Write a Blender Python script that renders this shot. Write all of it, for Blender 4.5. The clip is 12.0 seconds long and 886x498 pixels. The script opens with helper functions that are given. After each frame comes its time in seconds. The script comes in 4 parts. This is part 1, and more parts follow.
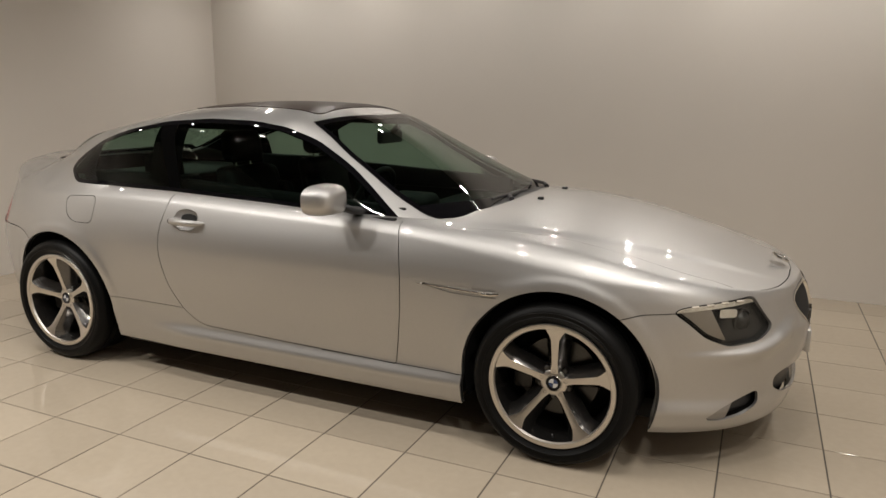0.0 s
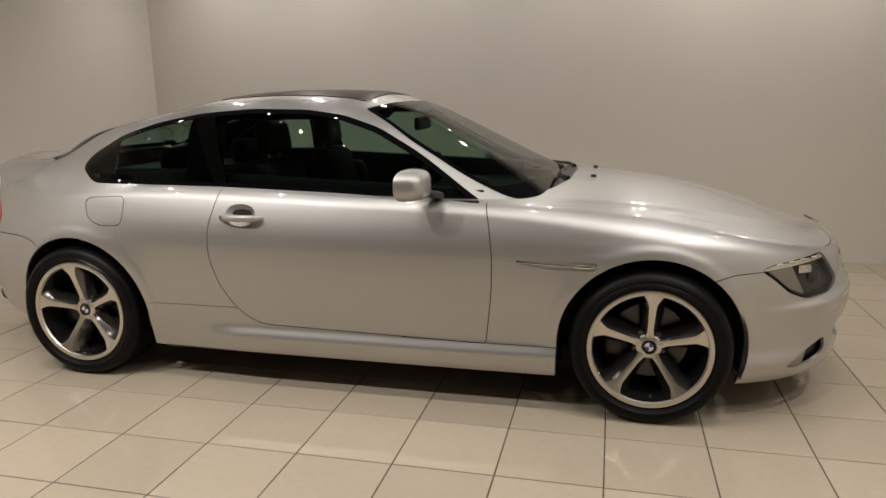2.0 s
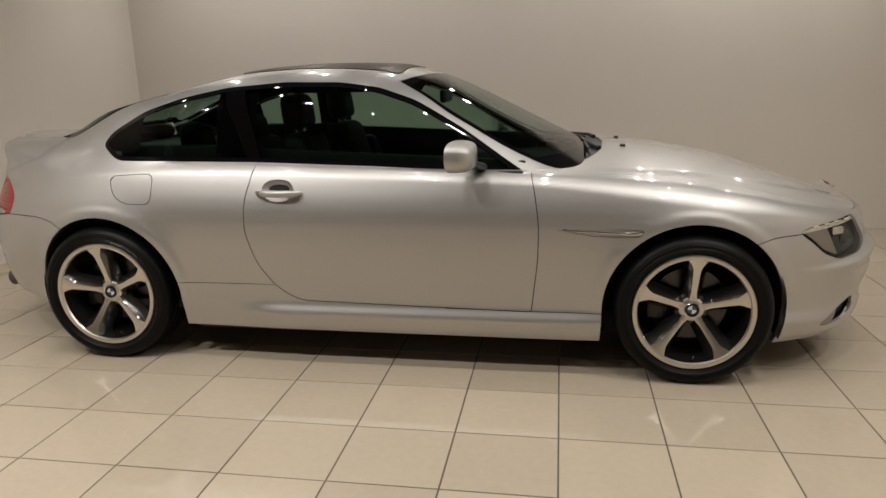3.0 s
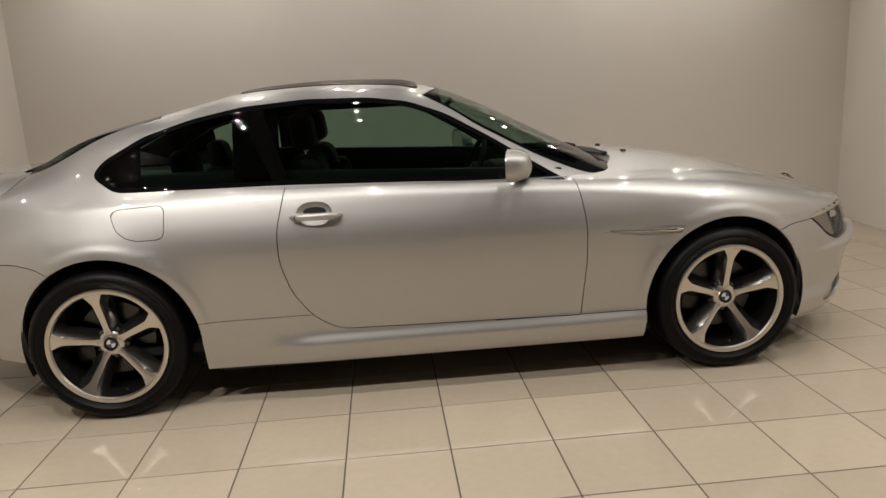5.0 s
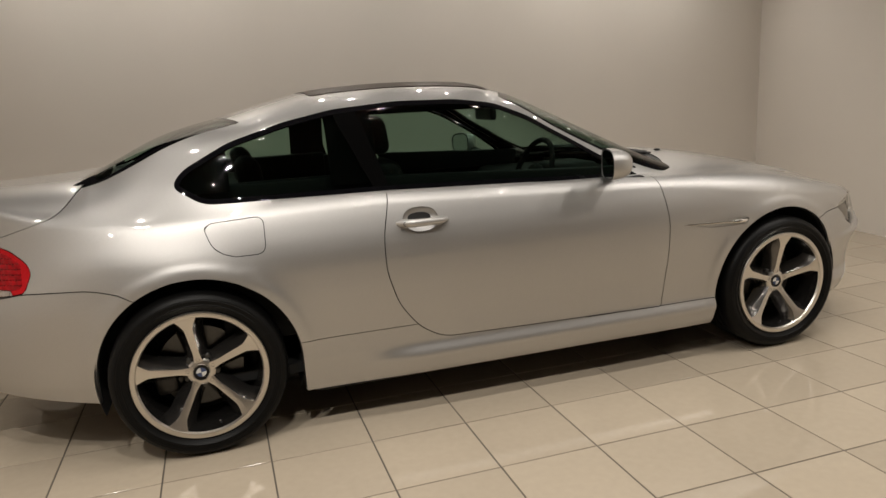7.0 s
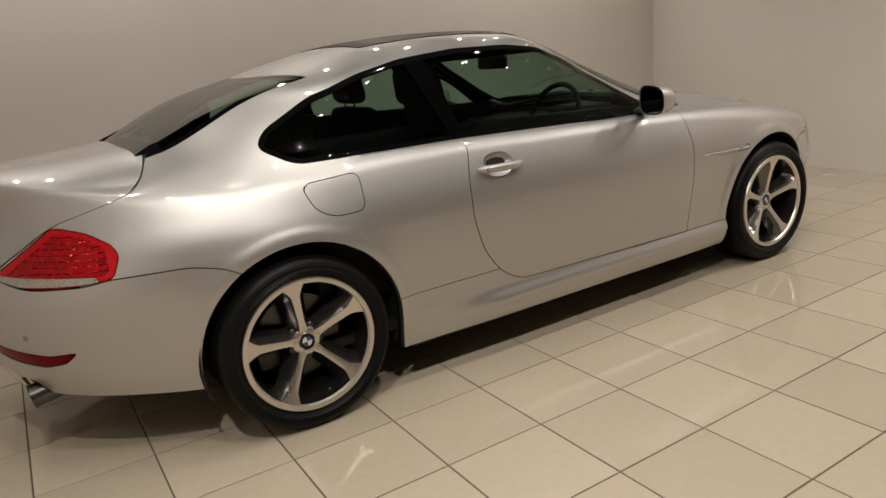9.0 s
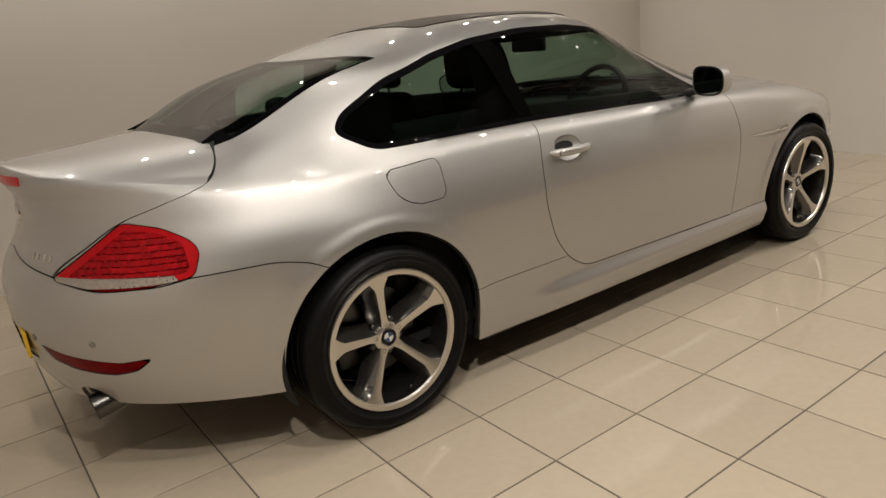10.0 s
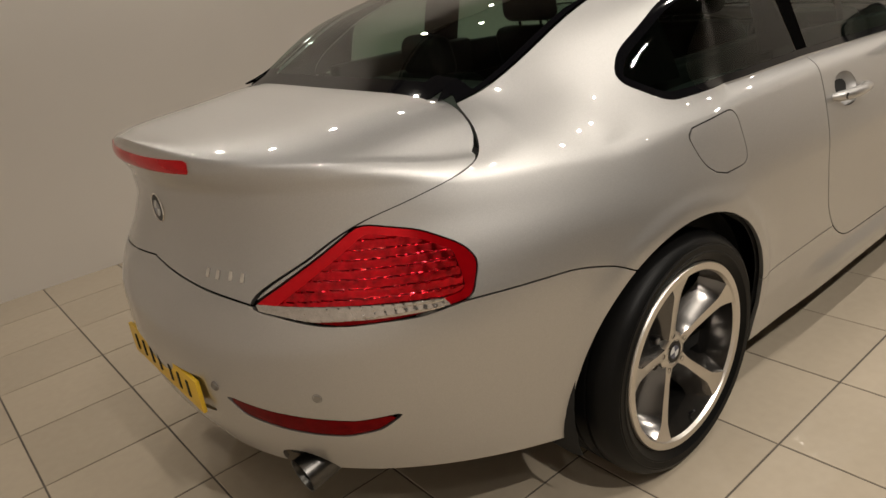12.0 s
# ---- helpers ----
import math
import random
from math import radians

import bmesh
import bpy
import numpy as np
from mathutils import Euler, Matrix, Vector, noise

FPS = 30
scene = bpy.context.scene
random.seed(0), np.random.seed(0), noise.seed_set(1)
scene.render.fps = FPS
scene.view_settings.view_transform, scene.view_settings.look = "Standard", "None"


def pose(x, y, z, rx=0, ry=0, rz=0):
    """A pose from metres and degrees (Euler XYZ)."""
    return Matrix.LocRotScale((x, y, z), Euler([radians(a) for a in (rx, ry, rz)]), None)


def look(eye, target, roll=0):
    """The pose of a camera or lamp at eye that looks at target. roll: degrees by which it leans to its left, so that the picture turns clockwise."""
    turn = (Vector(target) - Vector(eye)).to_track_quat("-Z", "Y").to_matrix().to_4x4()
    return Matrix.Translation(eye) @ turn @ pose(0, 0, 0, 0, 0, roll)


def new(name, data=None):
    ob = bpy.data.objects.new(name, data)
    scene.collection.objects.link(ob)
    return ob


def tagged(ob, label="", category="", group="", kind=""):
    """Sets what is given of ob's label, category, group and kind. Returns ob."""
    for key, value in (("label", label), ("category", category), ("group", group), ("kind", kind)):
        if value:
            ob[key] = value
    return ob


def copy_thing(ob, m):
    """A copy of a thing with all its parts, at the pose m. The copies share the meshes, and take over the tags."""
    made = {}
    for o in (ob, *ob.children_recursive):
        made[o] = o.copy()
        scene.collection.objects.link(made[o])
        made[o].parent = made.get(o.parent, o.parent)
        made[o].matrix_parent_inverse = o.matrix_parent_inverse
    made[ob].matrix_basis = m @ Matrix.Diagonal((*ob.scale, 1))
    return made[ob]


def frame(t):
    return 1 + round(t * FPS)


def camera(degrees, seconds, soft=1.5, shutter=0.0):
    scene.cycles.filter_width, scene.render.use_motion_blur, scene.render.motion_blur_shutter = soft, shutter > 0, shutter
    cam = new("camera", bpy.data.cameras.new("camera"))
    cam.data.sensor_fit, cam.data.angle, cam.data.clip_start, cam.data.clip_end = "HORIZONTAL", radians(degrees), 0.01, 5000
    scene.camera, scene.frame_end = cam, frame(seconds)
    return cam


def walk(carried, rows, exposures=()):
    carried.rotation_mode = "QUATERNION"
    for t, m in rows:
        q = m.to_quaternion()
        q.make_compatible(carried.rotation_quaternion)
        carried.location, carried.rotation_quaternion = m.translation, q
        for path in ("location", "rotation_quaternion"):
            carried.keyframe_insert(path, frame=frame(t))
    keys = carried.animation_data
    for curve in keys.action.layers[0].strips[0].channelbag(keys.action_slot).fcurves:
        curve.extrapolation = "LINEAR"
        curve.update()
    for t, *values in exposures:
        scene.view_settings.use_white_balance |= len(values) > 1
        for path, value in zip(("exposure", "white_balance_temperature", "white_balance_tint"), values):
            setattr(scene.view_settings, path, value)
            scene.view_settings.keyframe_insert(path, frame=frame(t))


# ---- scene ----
cam = camera(64.4, 12.0)
PATH = [
    (0, (2.06, -3.468, 1.442), (1.262, -1.682, 1.027), 0.6),
    (0.5, (1.788, -3.623, 1.45), (1.085, -1.815, 0.962), -1.1),
    (1, (1.569, -3.69, 1.413), (0.898, -1.868, 0.93), -0.7),
    (1.5, (1.429, -3.681, 1.434), (0.834, -1.827, 0.976), -0.6),
    (2, (1.208, -3.816, 1.398), (0.75, -1.918, 0.966), -0.8),
    (2.5, (0.991, -3.937, 1.39), (0.592, -2.036, 0.916), -1.1),
    (3, (0.806, -3.922, 1.377), (0.484, -2.011, 0.884), -1.3),
    (3.2, (0.739, -3.916, 1.369), (0.453, -1.995, 0.892), -0.6),
    (4.8, (-0.026, -3.939, 1.334), (0.07, -1.998, 0.86), -4.1),
    (5, (-0.163, -3.914, 1.334), (-0.009, -1.967, 0.901), -3.0),
    (5.5, (-0.524, -3.905, 1.336), (-0.235, -1.976, 0.891), -2.9),
    (6, (-0.817, -3.871, 1.328), (-0.484, -1.97, 0.803), -3.3),
    (6.5, (-1.037, -3.742, 1.315), (-0.621, -1.845, 0.837), -3.1),
    (7, (-1.248, -3.661, 1.358), (-0.665, -1.797, 0.927), -3.1),
    (7.5, (-1.551, -3.6, 1.336), (-0.851, -1.801, 0.814), -3.7),
    (7.7, (-1.63, -3.545, 1.354), (-0.912, -1.763, 0.798), -3.6),
    (9.3, (-2.317, -3.176, 1.322), (-1.281, -1.556, 0.773), -6.3),
    (9.5, (-2.395, -3.1, 1.298), (-1.333, -1.5, 0.738), -6.5),
    (10, (-2.537, -2.895, 1.342), (-1.442, -1.326, 0.761), -6.0),
    (10.5, (-2.709, -2.724, 1.32), (-1.558, -1.192, 0.746), -6.3),
    (11, (-2.862, -2.407, 1.332), (-1.758, -0.865, 0.698), -8.0),
    (11.5, (-2.832, -2.170, 1.320), (-1.736, -0.600, 0.742), -7.6),
    (12, (-2.845, -1.796, 1.367), (-1.708, -0.329, 0.622), -7.6),
]
walk(cam, [(t, look(eye, target, roll)) for t, eye, target, roll in PATH], [(0, -0.62, 6500, 10), (5, -0.62, 6550, 10), (9.5, -0.70, 6750, 10), (12, -0.70, 6850, 10)])

# ---- light ----
world = bpy.data.worlds.new("world")
scene.world = world
world.use_nodes = True
world.node_tree.nodes["Background"].inputs[0].default_value = (0.9, 0.85, 0.78, 1)
world.node_tree.nodes["Background"].inputs[1].default_value = 0.01


SPOT_X, SPOT_Y = (-3.3, -2.3, -1.25, -0.2, 0.85, 1.9, 2.95), (1.8, -0.45, -1.6, -2.7)
SPOT_W, SPOT_SPREAD = 13.2, 140
LAMP_TINT = (1.0, 0.95, 0.885)
TRACK_X, TRACK_Y, TRACK_Z, TRACK_W = (-2.55, -1.5, -0.5, 0.6, 1.75, 2.35, 3.3), 2.27, 2.92, 2.0


# ---- materials ----
def material(name, color, rough=0.5, metal=0.0, grain=0.0, scale=60.0, bump=0.0, coat=0.0, spec=0.5, stain=0.0):
    """A surface with fine grain, a slow stain at a larger scale, and a fine relief."""
    m = bpy.data.materials.new(name)
    m.use_nodes = True
    nt = m.node_tree
    b = nt.nodes["Principled BSDF"]
    b.inputs["Base Color"].default_value = (*color, 1)
    b.inputs["Roughness"].default_value = rough
    b.inputs["Metallic"].default_value = metal
    b.inputs["Specular IOR Level"].default_value = spec
    b.inputs["Coat Weight"].default_value = coat
    b.inputs["Coat Roughness"].default_value = 0.012
    geo = nt.nodes.new("ShaderNodeNewGeometry")
    if grain or stain or bump:
        n1 = nt.nodes.new("ShaderNodeTexNoise")
        n1.inputs["Scale"].default_value = scale
        n1.inputs["Detail"].default_value = 4
        n2 = nt.nodes.new("ShaderNodeTexNoise")
        n2.inputs["Scale"].default_value = 1.7
        n2.inputs["Detail"].default_value = 3
        nt.links.new(geo.outputs["Position"], n1.inputs["Vector"])
        nt.links.new(geo.outputs["Position"], n2.inputs["Vector"])
        mix = nt.nodes.new("ShaderNodeMix")
        mix.data_type = "RGBA"
        mix.inputs[6].default_value = (*[max(0, c * (1 - grain)) for c in color], 1)
        mix.inputs[7].default_value = (*[min(1, c * (1 + grain)) for c in color], 1)
        nt.links.new(n1.outputs["Fac"], mix.inputs[0])
        mix2 = nt.nodes.new("ShaderNodeMix")
        mix2.data_type = "RGBA"
        mix2.blend_type = "MULTIPLY"
        mix2.inputs[0].default_value = stain
        nt.links.new(mix.outputs[2], mix2.inputs[6])
        nt.links.new(n2.outputs["Fac"], mix2.inputs[7])
        nt.links.new(mix2.outputs[2], b.inputs["Base Color"])
        if bump:
            bp = nt.nodes.new("ShaderNodeBump")
            bp.inputs["Strength"].default_value = bump
            bp.inputs["Distance"].default_value = 0.002
            nt.links.new(n1.outputs["Fac"], bp.inputs["Height"])
            nt.links.new(bp.outputs["Normal"], b.inputs["Normal"])
    return m


def glass_material(name, tint, facing_gloss=0.03):
    """Thin tinted glass: clear tinted sheet below, mirror gloss above."""
    m = bpy.data.materials.new(name)
    m.use_nodes = True
    nt = m.node_tree
    nt.nodes.clear()
    out = nt.nodes.new("ShaderNodeOutputMaterial")
    clear = nt.nodes.new("ShaderNodeBsdfTransparent")
    clear.inputs[0].default_value = (*tint, 1)
    gloss = nt.nodes.new("ShaderNodeBsdfGlossy")
    gloss.inputs["Roughness"].default_value = 0.015
    edge = nt.nodes.new("ShaderNodeLayerWeight")
    edge.inputs["Blend"].default_value = 0.5
    power = nt.nodes.new("ShaderNodeMath")
    power.operation = "POWER"
    power.inputs[1].default_value = 5.0
    nt.links.new(edge.outputs["Facing"], power.inputs[0])
    fres = nt.nodes.new("ShaderNodeMapRange")
    fres.inputs[3].default_value, fres.inputs[4].default_value = facing_gloss, 1.0
    nt.links.new(power.outputs[0], fres.inputs[0])
    mix = nt.nodes.new("ShaderNodeMixShader")
    nt.links.new(fres.outputs[0], mix.inputs[0])
    nt.links.new(clear.outputs[0], mix.inputs[1])
    nt.links.new(gloss.outputs[0], mix.inputs[2])
    nt.links.new(mix.outputs[0], out.inputs[0])
    return m


def glow(name, color, strength):
    m = bpy.data.materials.new(name)
    m.use_nodes = True
    b = m.node_tree.nodes["Principled BSDF"]
    b.inputs["Base Color"].default_value = (*color, 1)
    b.inputs["Emission Color"].default_value = (*color, 1)
    b.inputs["Emission Strength"].default_value = strength
    return m


PAINT = material("silver_paint", (0.495, 0.485, 0.475), 0.46, 0.95, 0.22, 650, 0.03, 1.0, 0.5)
BLACK = material("black_plastic", (0.012, 0.012, 0.013), 0.45, 0, 0.2, 200, 0.05)
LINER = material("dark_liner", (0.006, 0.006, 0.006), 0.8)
TRIM = material("gloss_black_trim", (0.004, 0.004, 0.005), 0.04, 0, spec=0.18)
ROOF_GLASS = material("dark_roof_glass", (0.045, 0.031, 0.025), 0.35, 0, 0.1, 60, spec=0.05)
DARK_WALL = material("unseen_dark_wall", (0.25, 0.23, 0.205), 0.8, 0, 0.05, 100, 0.05, stain=0.1)
RUBBER = material("tyre_rubber", (0.004, 0.004, 0.004), 0.42, 0, 0.3, 150, 0.05, spec=0.13)
ALLOY = material("polished_alloy", (0.66, 0.625, 0.58), 0.30, 1.0, 0.08, 400)
GREY_ALLOY = material("grey_alloy", (0.125, 0.118, 0.112), 0.17, 0.9, 0.1, 200, coat=0.6)
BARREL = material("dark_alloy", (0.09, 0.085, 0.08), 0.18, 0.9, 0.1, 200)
PILLAR_BLACK = material("satin_black_trim", (0.003, 0.003, 0.003), 0.8, 0, spec=0.0)
CHROME = material("chrome", (0.8, 0.78, 0.75), 0.08, 1.0)
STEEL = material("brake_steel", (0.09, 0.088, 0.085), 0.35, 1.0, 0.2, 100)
LEATHER = material("black_leather", (0.006, 0.006, 0.006), 0.6, 0, 0.2, 120, 0.03, spec=0.15)
GLASS = glass_material("tinted_glass", (0.45, 0.57, 0.505))
CLEAR = glass_material("clear_lens", (0.92, 0.92, 0.9))
WALL = material("wall_paint", (0.78, 0.735, 0.68), 0.75, 0, 0.02, 200, 0.05, stain=0.06)
CEIL = material("ceiling_paint", (0.09, 0.082, 0.075), 0.8, 0, 0.02, 150, 0.05)
TILE = material("glazed_tile", (0.47, 0.40, 0.31), 0.045, 0, 0.06, 30, 0.01, coat=0.0, spec=0.3, stain=0.10)
objinfo = TILE.node_tree.nodes.new("ShaderNodeObjectInfo")
shade = TILE.node_tree.nodes.new("ShaderNodeHueSaturation")
ramp = TILE.node_tree.nodes.new("ShaderNodeMapRange")
ramp.inputs[3].default_value, ramp.inputs[4].default_value = 0.93, 1.05
tile_bsdf = TILE.node_tree.nodes["Principled BSDF"]
TILE.node_tree.links.new(objinfo.outputs["Random"], ramp.inputs[0])
TILE.node_tree.links.new(ramp.outputs[0], shade.inputs["Value"])
TILE.node_tree.links.new(tile_bsdf.inputs["Base Color"].links[0].from_socket, shade.inputs["Color"])
TILE.node_tree.links.new(shade.outputs[0], tile_bsdf.inputs["Base Color"])
GROUT = material("tile_grout", (0.10, 0.085, 0.07), 0.9, 0, 0.3, 80, 0.1)


# ---- mesh helpers ----
def part(name, bm, mat, parent=None, label="", smooth=True, angle=35):
    """One mesh object from a bmesh, under its thing."""
    for f in bm.faces:
        f.smooth = smooth
    if smooth:
        for e in bm.edges:
            if len(e.link_faces) == 2 and e.calc_face_angle(0) > radians(angle):
                e.smooth = False
    me = bpy.data.meshes.new(name)
    bm.to_mesh(me)
    bm.free()
    for m in mat if isinstance(mat, (list, tuple)) else (mat,):
        me.materials.append(m)
    ob = new(name, me)
    if parent:
        ob.parent = parent
    if label:
        tagged(ob, label)
    return ob


def box_bm(x0, x1, y0, y1, z0, z1, bevel=0.0, segments=2):
    bm = bmesh.new()
    bmesh.ops.create_cube(bm, size=1)
    for v in bm.verts:
        v.co = Vector(((x0 + x1) / 2 + v.co.x * (x1 - x0), (y0 + y1) / 2 + v.co.y * (y1 - y0), (z0 + z1) / 2 + v.co.z * (z1 - z0)))
    if bevel:
        bmesh.ops.bevel(bm, geom=bm.edges[:], offset=bevel, segments=segments, affect="EDGES", profile=0.5)
    return bm


def spline(*pts):
    """A smooth curve through (x, y) knots that does not overshoot; works on arrays."""
    xs = np.array([p[0] for p in pts], float)
    ys = np.array([p[1] for p in pts], float)
    h = np.diff(xs)
    d = np.diff(ys) / h
    m = np.zeros(len(xs))
    for i in range(1, len(xs) - 1):
        if d[i - 1] * d[i] > 0:
            w1, w2 = 2 * h[i] + h[i - 1], h[i] + 2 * h[i - 1]
            m[i] = (w1 + w2) / (w1 / d[i - 1] + w2 / d[i])
    m[0], m[-1] = d[0], d[-1]

    def f(x):
        x = np.clip(np.asarray(x, float), xs[0], xs[-1])
        i = np.clip(np.searchsorted(xs, x) - 1, 0, len(h) - 1)
        t = (x - xs[i]) / h[i]
        return ((1 + 2 * t) * (1 - t) ** 2 * ys[i] + t * (1 - t) ** 2 * h[i] * m[i]
                + t * t * (3 - 2 * t) * ys[i + 1] + t * t * (t - 1) * h[i] * m[i + 1])
    return f


def rounded(pts, r=0.03, n=5):
    """A closed polygon with its corners rounded off by r."""
    p = np.array(pts, float)
    out = []
    for i in range(len(p)):
        a, b, c = p[i - 1], p[i], p[(i + 1) % len(p)]
        u, v = a - b, c - b
        ru = min(r, 0.45 * np.linalg.norm(u))
        rv = min(r, 0.45 * np.linalg.norm(v))
        s, e = b + u / np.linalg.norm(u) * ru, b + v / np.linalg.norm(v) * rv
        for t in np.linspace(0, 1, n):
            out.append((1 - t) ** 2 * s + 2 * t * (1 - t) * b + t * t * e)
    return np.array(out)


def inside(outline, P):
    """Signed distance to a closed outline: positive inside."""
    a = np.asarray(outline)
    b = np.roll(a, -1, axis=0)
    P = np.asarray(P, float)
    best = np.full(len(P), 1e9)
    odd = np.zeros(len(P), bool)
    for (ax, ay), (bx, by) in zip(a, b):
        dx, dy = bx - ax, by - ay
        L = dx * dx + dy * dy
        if L < 1e-14:
            continue
        t = np.clip(((P[:, 0] - ax) * dx + (P[:, 1] - ay) * dy) / L, 0, 1)
        best = np.minimum(best, (P[:, 0] - ax - t * dx) ** 2 + (P[:, 1] - ay - t * dy) ** 2)
        if abs(dy) > 1e-12:
            hit = ((ay > P[:, 1]) != (by > P[:, 1])) & (P[:, 0] < (P[:, 1] - ay) / dy * dx + ax)
            odd ^= hit
    return np.where(odd, 1, -1) * np.sqrt(best)


class Skin:
    """A sheet of polygons that can be cut along any level line of a function of place."""

    def __init__(self, V, F):
        self.V, self.F = np.asarray(V, float), F

    @staticmethod
    def grid(P):
        """From a grid of points, rows x columns x 3."""
        r, c = P.shape[:2]
        F = [(i * c + j, i * c + j + 1, (i + 1) * c + j + 1, (i + 1) * c + j) for i in range(r - 1) for j in range(c - 1)]
        return Skin(P.reshape(-1, 3), F)

    def cut(self, f):
        """The parts where f(points) is above and below 0."""
        s = f(self.V)
        s = np.where(np.abs(s) < 1e-6, 1e-6, s)
        V, new_v, up, down = list(self.V), {}, [], []
        pos = s > 0
        for face in self.F:
            k = [pos[i] for i in face]
            if all(k):
                up.append(face)
            elif not any(k):
                down.append(face)
            else:
                a, b = [], []
                for i, j in zip(face, face[1:] + face[:1]):
                    (a if pos[i] else b).append(i)
                    if pos[i] != pos[j]:
                        key = (min(i, j), max(i, j))
                        if key not in new_v:
                            t = s[i] / (s[i] - s[j])
                            new_v[key] = len(V)
                            V.append(self.V[i] * (1 - t) + self.V[j] * t)
                        a.append(new_v[key])
                        b.append(new_v[key])
                if len(a) > 2:
                    up.append(tuple(a))
                if len(b) > 2:
                    down.append(tuple(b))
        V = np.array(V)
        return Skin(V, up).tidy(), Skin(V, down).tidy()

    def tidy(self):
        used = sorted({i for f in self.F for i in f})
        m = {o: n for n, o in enumerate(used)}
        return Skin(self.V[used] if used else np.zeros((0, 3)), [tuple(m[i] for i in f) for f in self.F])

    def take(self, f, gap=0.002):
        """Cut out the panel where f > 0, with an open joint round it: panel, rest."""
        panel, rest = self.cut(lambda P: f(P) - gap)
        _, rest = rest.cut(lambda P: f(P) + gap)
        return panel, rest

    def finer(self):
        """Every face split into four or so round its middle."""
        V, mid, F = list(self.V), {}, []
        for f in self.F:
            c = len(V)
            V.append(np.mean(self.V[list(f)], axis=0))
            m = []
            for a, b in zip(f, f[1:] + f[:1]):
                key = (min(a, b), max(a, b))
                if key not in mid:
                    mid[key] = len(V)
                    V.append((self.V[a] + self.V[b]) / 2)
                m.append(mid[key])
            F += [(m[i - 1], f[i], m[i], c) for i in range(len(f))]
        return Skin(np.array(V), F)

    def mirrored(self):
        return Skin(self.V * (1, -1, 1), [tuple(reversed(f)) for f in self.F])

    def plus(self, o):
        n = len(self.V)
        return Skin(np.vstack([self.V, o.V]), self.F + [tuple(i + n for i in f) for f in o.F])

    def solid(self, depth=0.012, outward=0.0):
        """A bmesh of the sheet with its border turned inwards, as pressed sheet metal."""
        bm = bmesh.new()
        vs = [bm.verts.new(v) for v in self.V]
        for f in self.F:
            try:
                bm.faces.new([vs[i] for i in f])
            except ValueError:
                pass
        bmesh.ops.remove_doubles(bm, verts=bm.verts, dist=2e-4)
        bmesh.ops.dissolve_degenerate(bm, edges=bm.edges, dist=1e-5)
        bm.normal_update()
        if outward:
            for v in bm.verts:
                v.co += v.normal * outward
        if depth:
            rim = [e for e in bm.edges if len(e.link_faces) == 1 and abs(e.verts[0].co.y) + abs(e.verts[1].co.y) > 1e-4]
            inner = {}
            for e in rim:
                for v in e.verts:
                    if v not in inner:
                        inner[v] = v.co - v.normal * depth
            made = {v: bm.verts.new(co) for v, co in inner.items()}
            for e in rim:
                lp = e.link_loops[0]
                a, b = lp.vert, lp.link_loop_next.vert
                try:
                    bm.faces.new((b, a, made[a], made[b]))
                except ValueError:
                    pass
                e.smooth = False
        return bm


def thing(name, label, category, group="", at=(0, 0, 0)):
    ob = new(name)
    ob.location = at
    return tagged(ob, label, category, group)


# ---- the room ----
BACK_Y, FRONT_X, CEIL_Z = 2.39, 4.13, 3.05
ROOM = [(-3.16, BACK_Y), (FRONT_X, BACK_Y), (FRONT_X - 0.9, -7.0), (-4.6, -7.0)]


def wall(name, a, b, label, mat):
    a, b = Vector((*a, 0)), Vector((*b, 0))
    way = (b - a).normalized()
    n = Vector((-way.y, way.x, 0)) * 0.12
    a, b = a - way * 0.12, b + way * 0.12
    bm = bmesh.new()
    low = [bm.verts.new(p) for p in (a, b, b + n, a + n)]
    top = [bm.verts.new(p + Vector((0, 0, CEIL_Z))) for p in (a, b, b + n, a + n)]
    for i in range(4):
        bm.faces.new((low[i], low[(i + 1) % 4], top[(i + 1) % 4], top[i]))
    bm.faces.new(low[::-1])
    bm.faces.new(top)
    bmesh.ops.recalc_face_normals(bm, faces=bm.faces)
    return tagged(part(name, bm, mat, None, "", False), label, "wall", kind="structure")


wall("wall_north", ROOM[0], ROOM[1], "plain warm white painted wall behind the car", WALL)
wall("wall_east", ROOM[1], ROOM[2], "plain warm white painted wall ahead of the car", WALL)
# Unseen wall behind the camera, its tone set for the reflections in paint and glass.
wall("wall_south", ROOM[2], ROOM[3], "unseen dark wall that keeps reflections dim", DARK_WALL)
wall("wall_west", ROOM[3], ROOM[0], "plain warm white painted wall behind the tail", WALL)
tagged(part("ceiling", box_bm(-5.4, 4.4, -7.2, 2.6, CEIL_Z, CEIL_Z + 0.1), CEIL, None, "", False), "dark painted ceiling with small spotlights", "ceiling", kind="structure")
floor = tagged(part("floor", box_bm(-5.4, 4.4, -7.2, 2.6, -0.1, -0.003), GROUT, None, "", False), "cream glazed floor tiles with dark joints", "floor", kind="structure")


# ---- the car's form ----
AXLE, HUB_Z, HUB_Y, ARCH = 1.39, 0.337, -0.87, 0.388
FRONT0, REAR0 = 1.05, -1.15
nose_x = spline((0.15, 2.22), (0.20, 2.27), (0.26, 2.29), (0.37, 2.305), (0.46, 2.325), (0.55, 2.33), (0.62, 2.315), (0.69, 2.28), (0.74, 2.235), (0.80, 2.17))
tail_x = spline((0.22, -2.34), (0.30, -2.39), (0.40, -2.435), (0.52, -2.452), (0.62, -2.450), (0.70, -2.425), (0.755, -2.39), (0.81, -2.36), (0.89, -2.338), (0.95, -2.342), (0.995, -2.362), (1.02, -2.372), (1.06, -2.365))
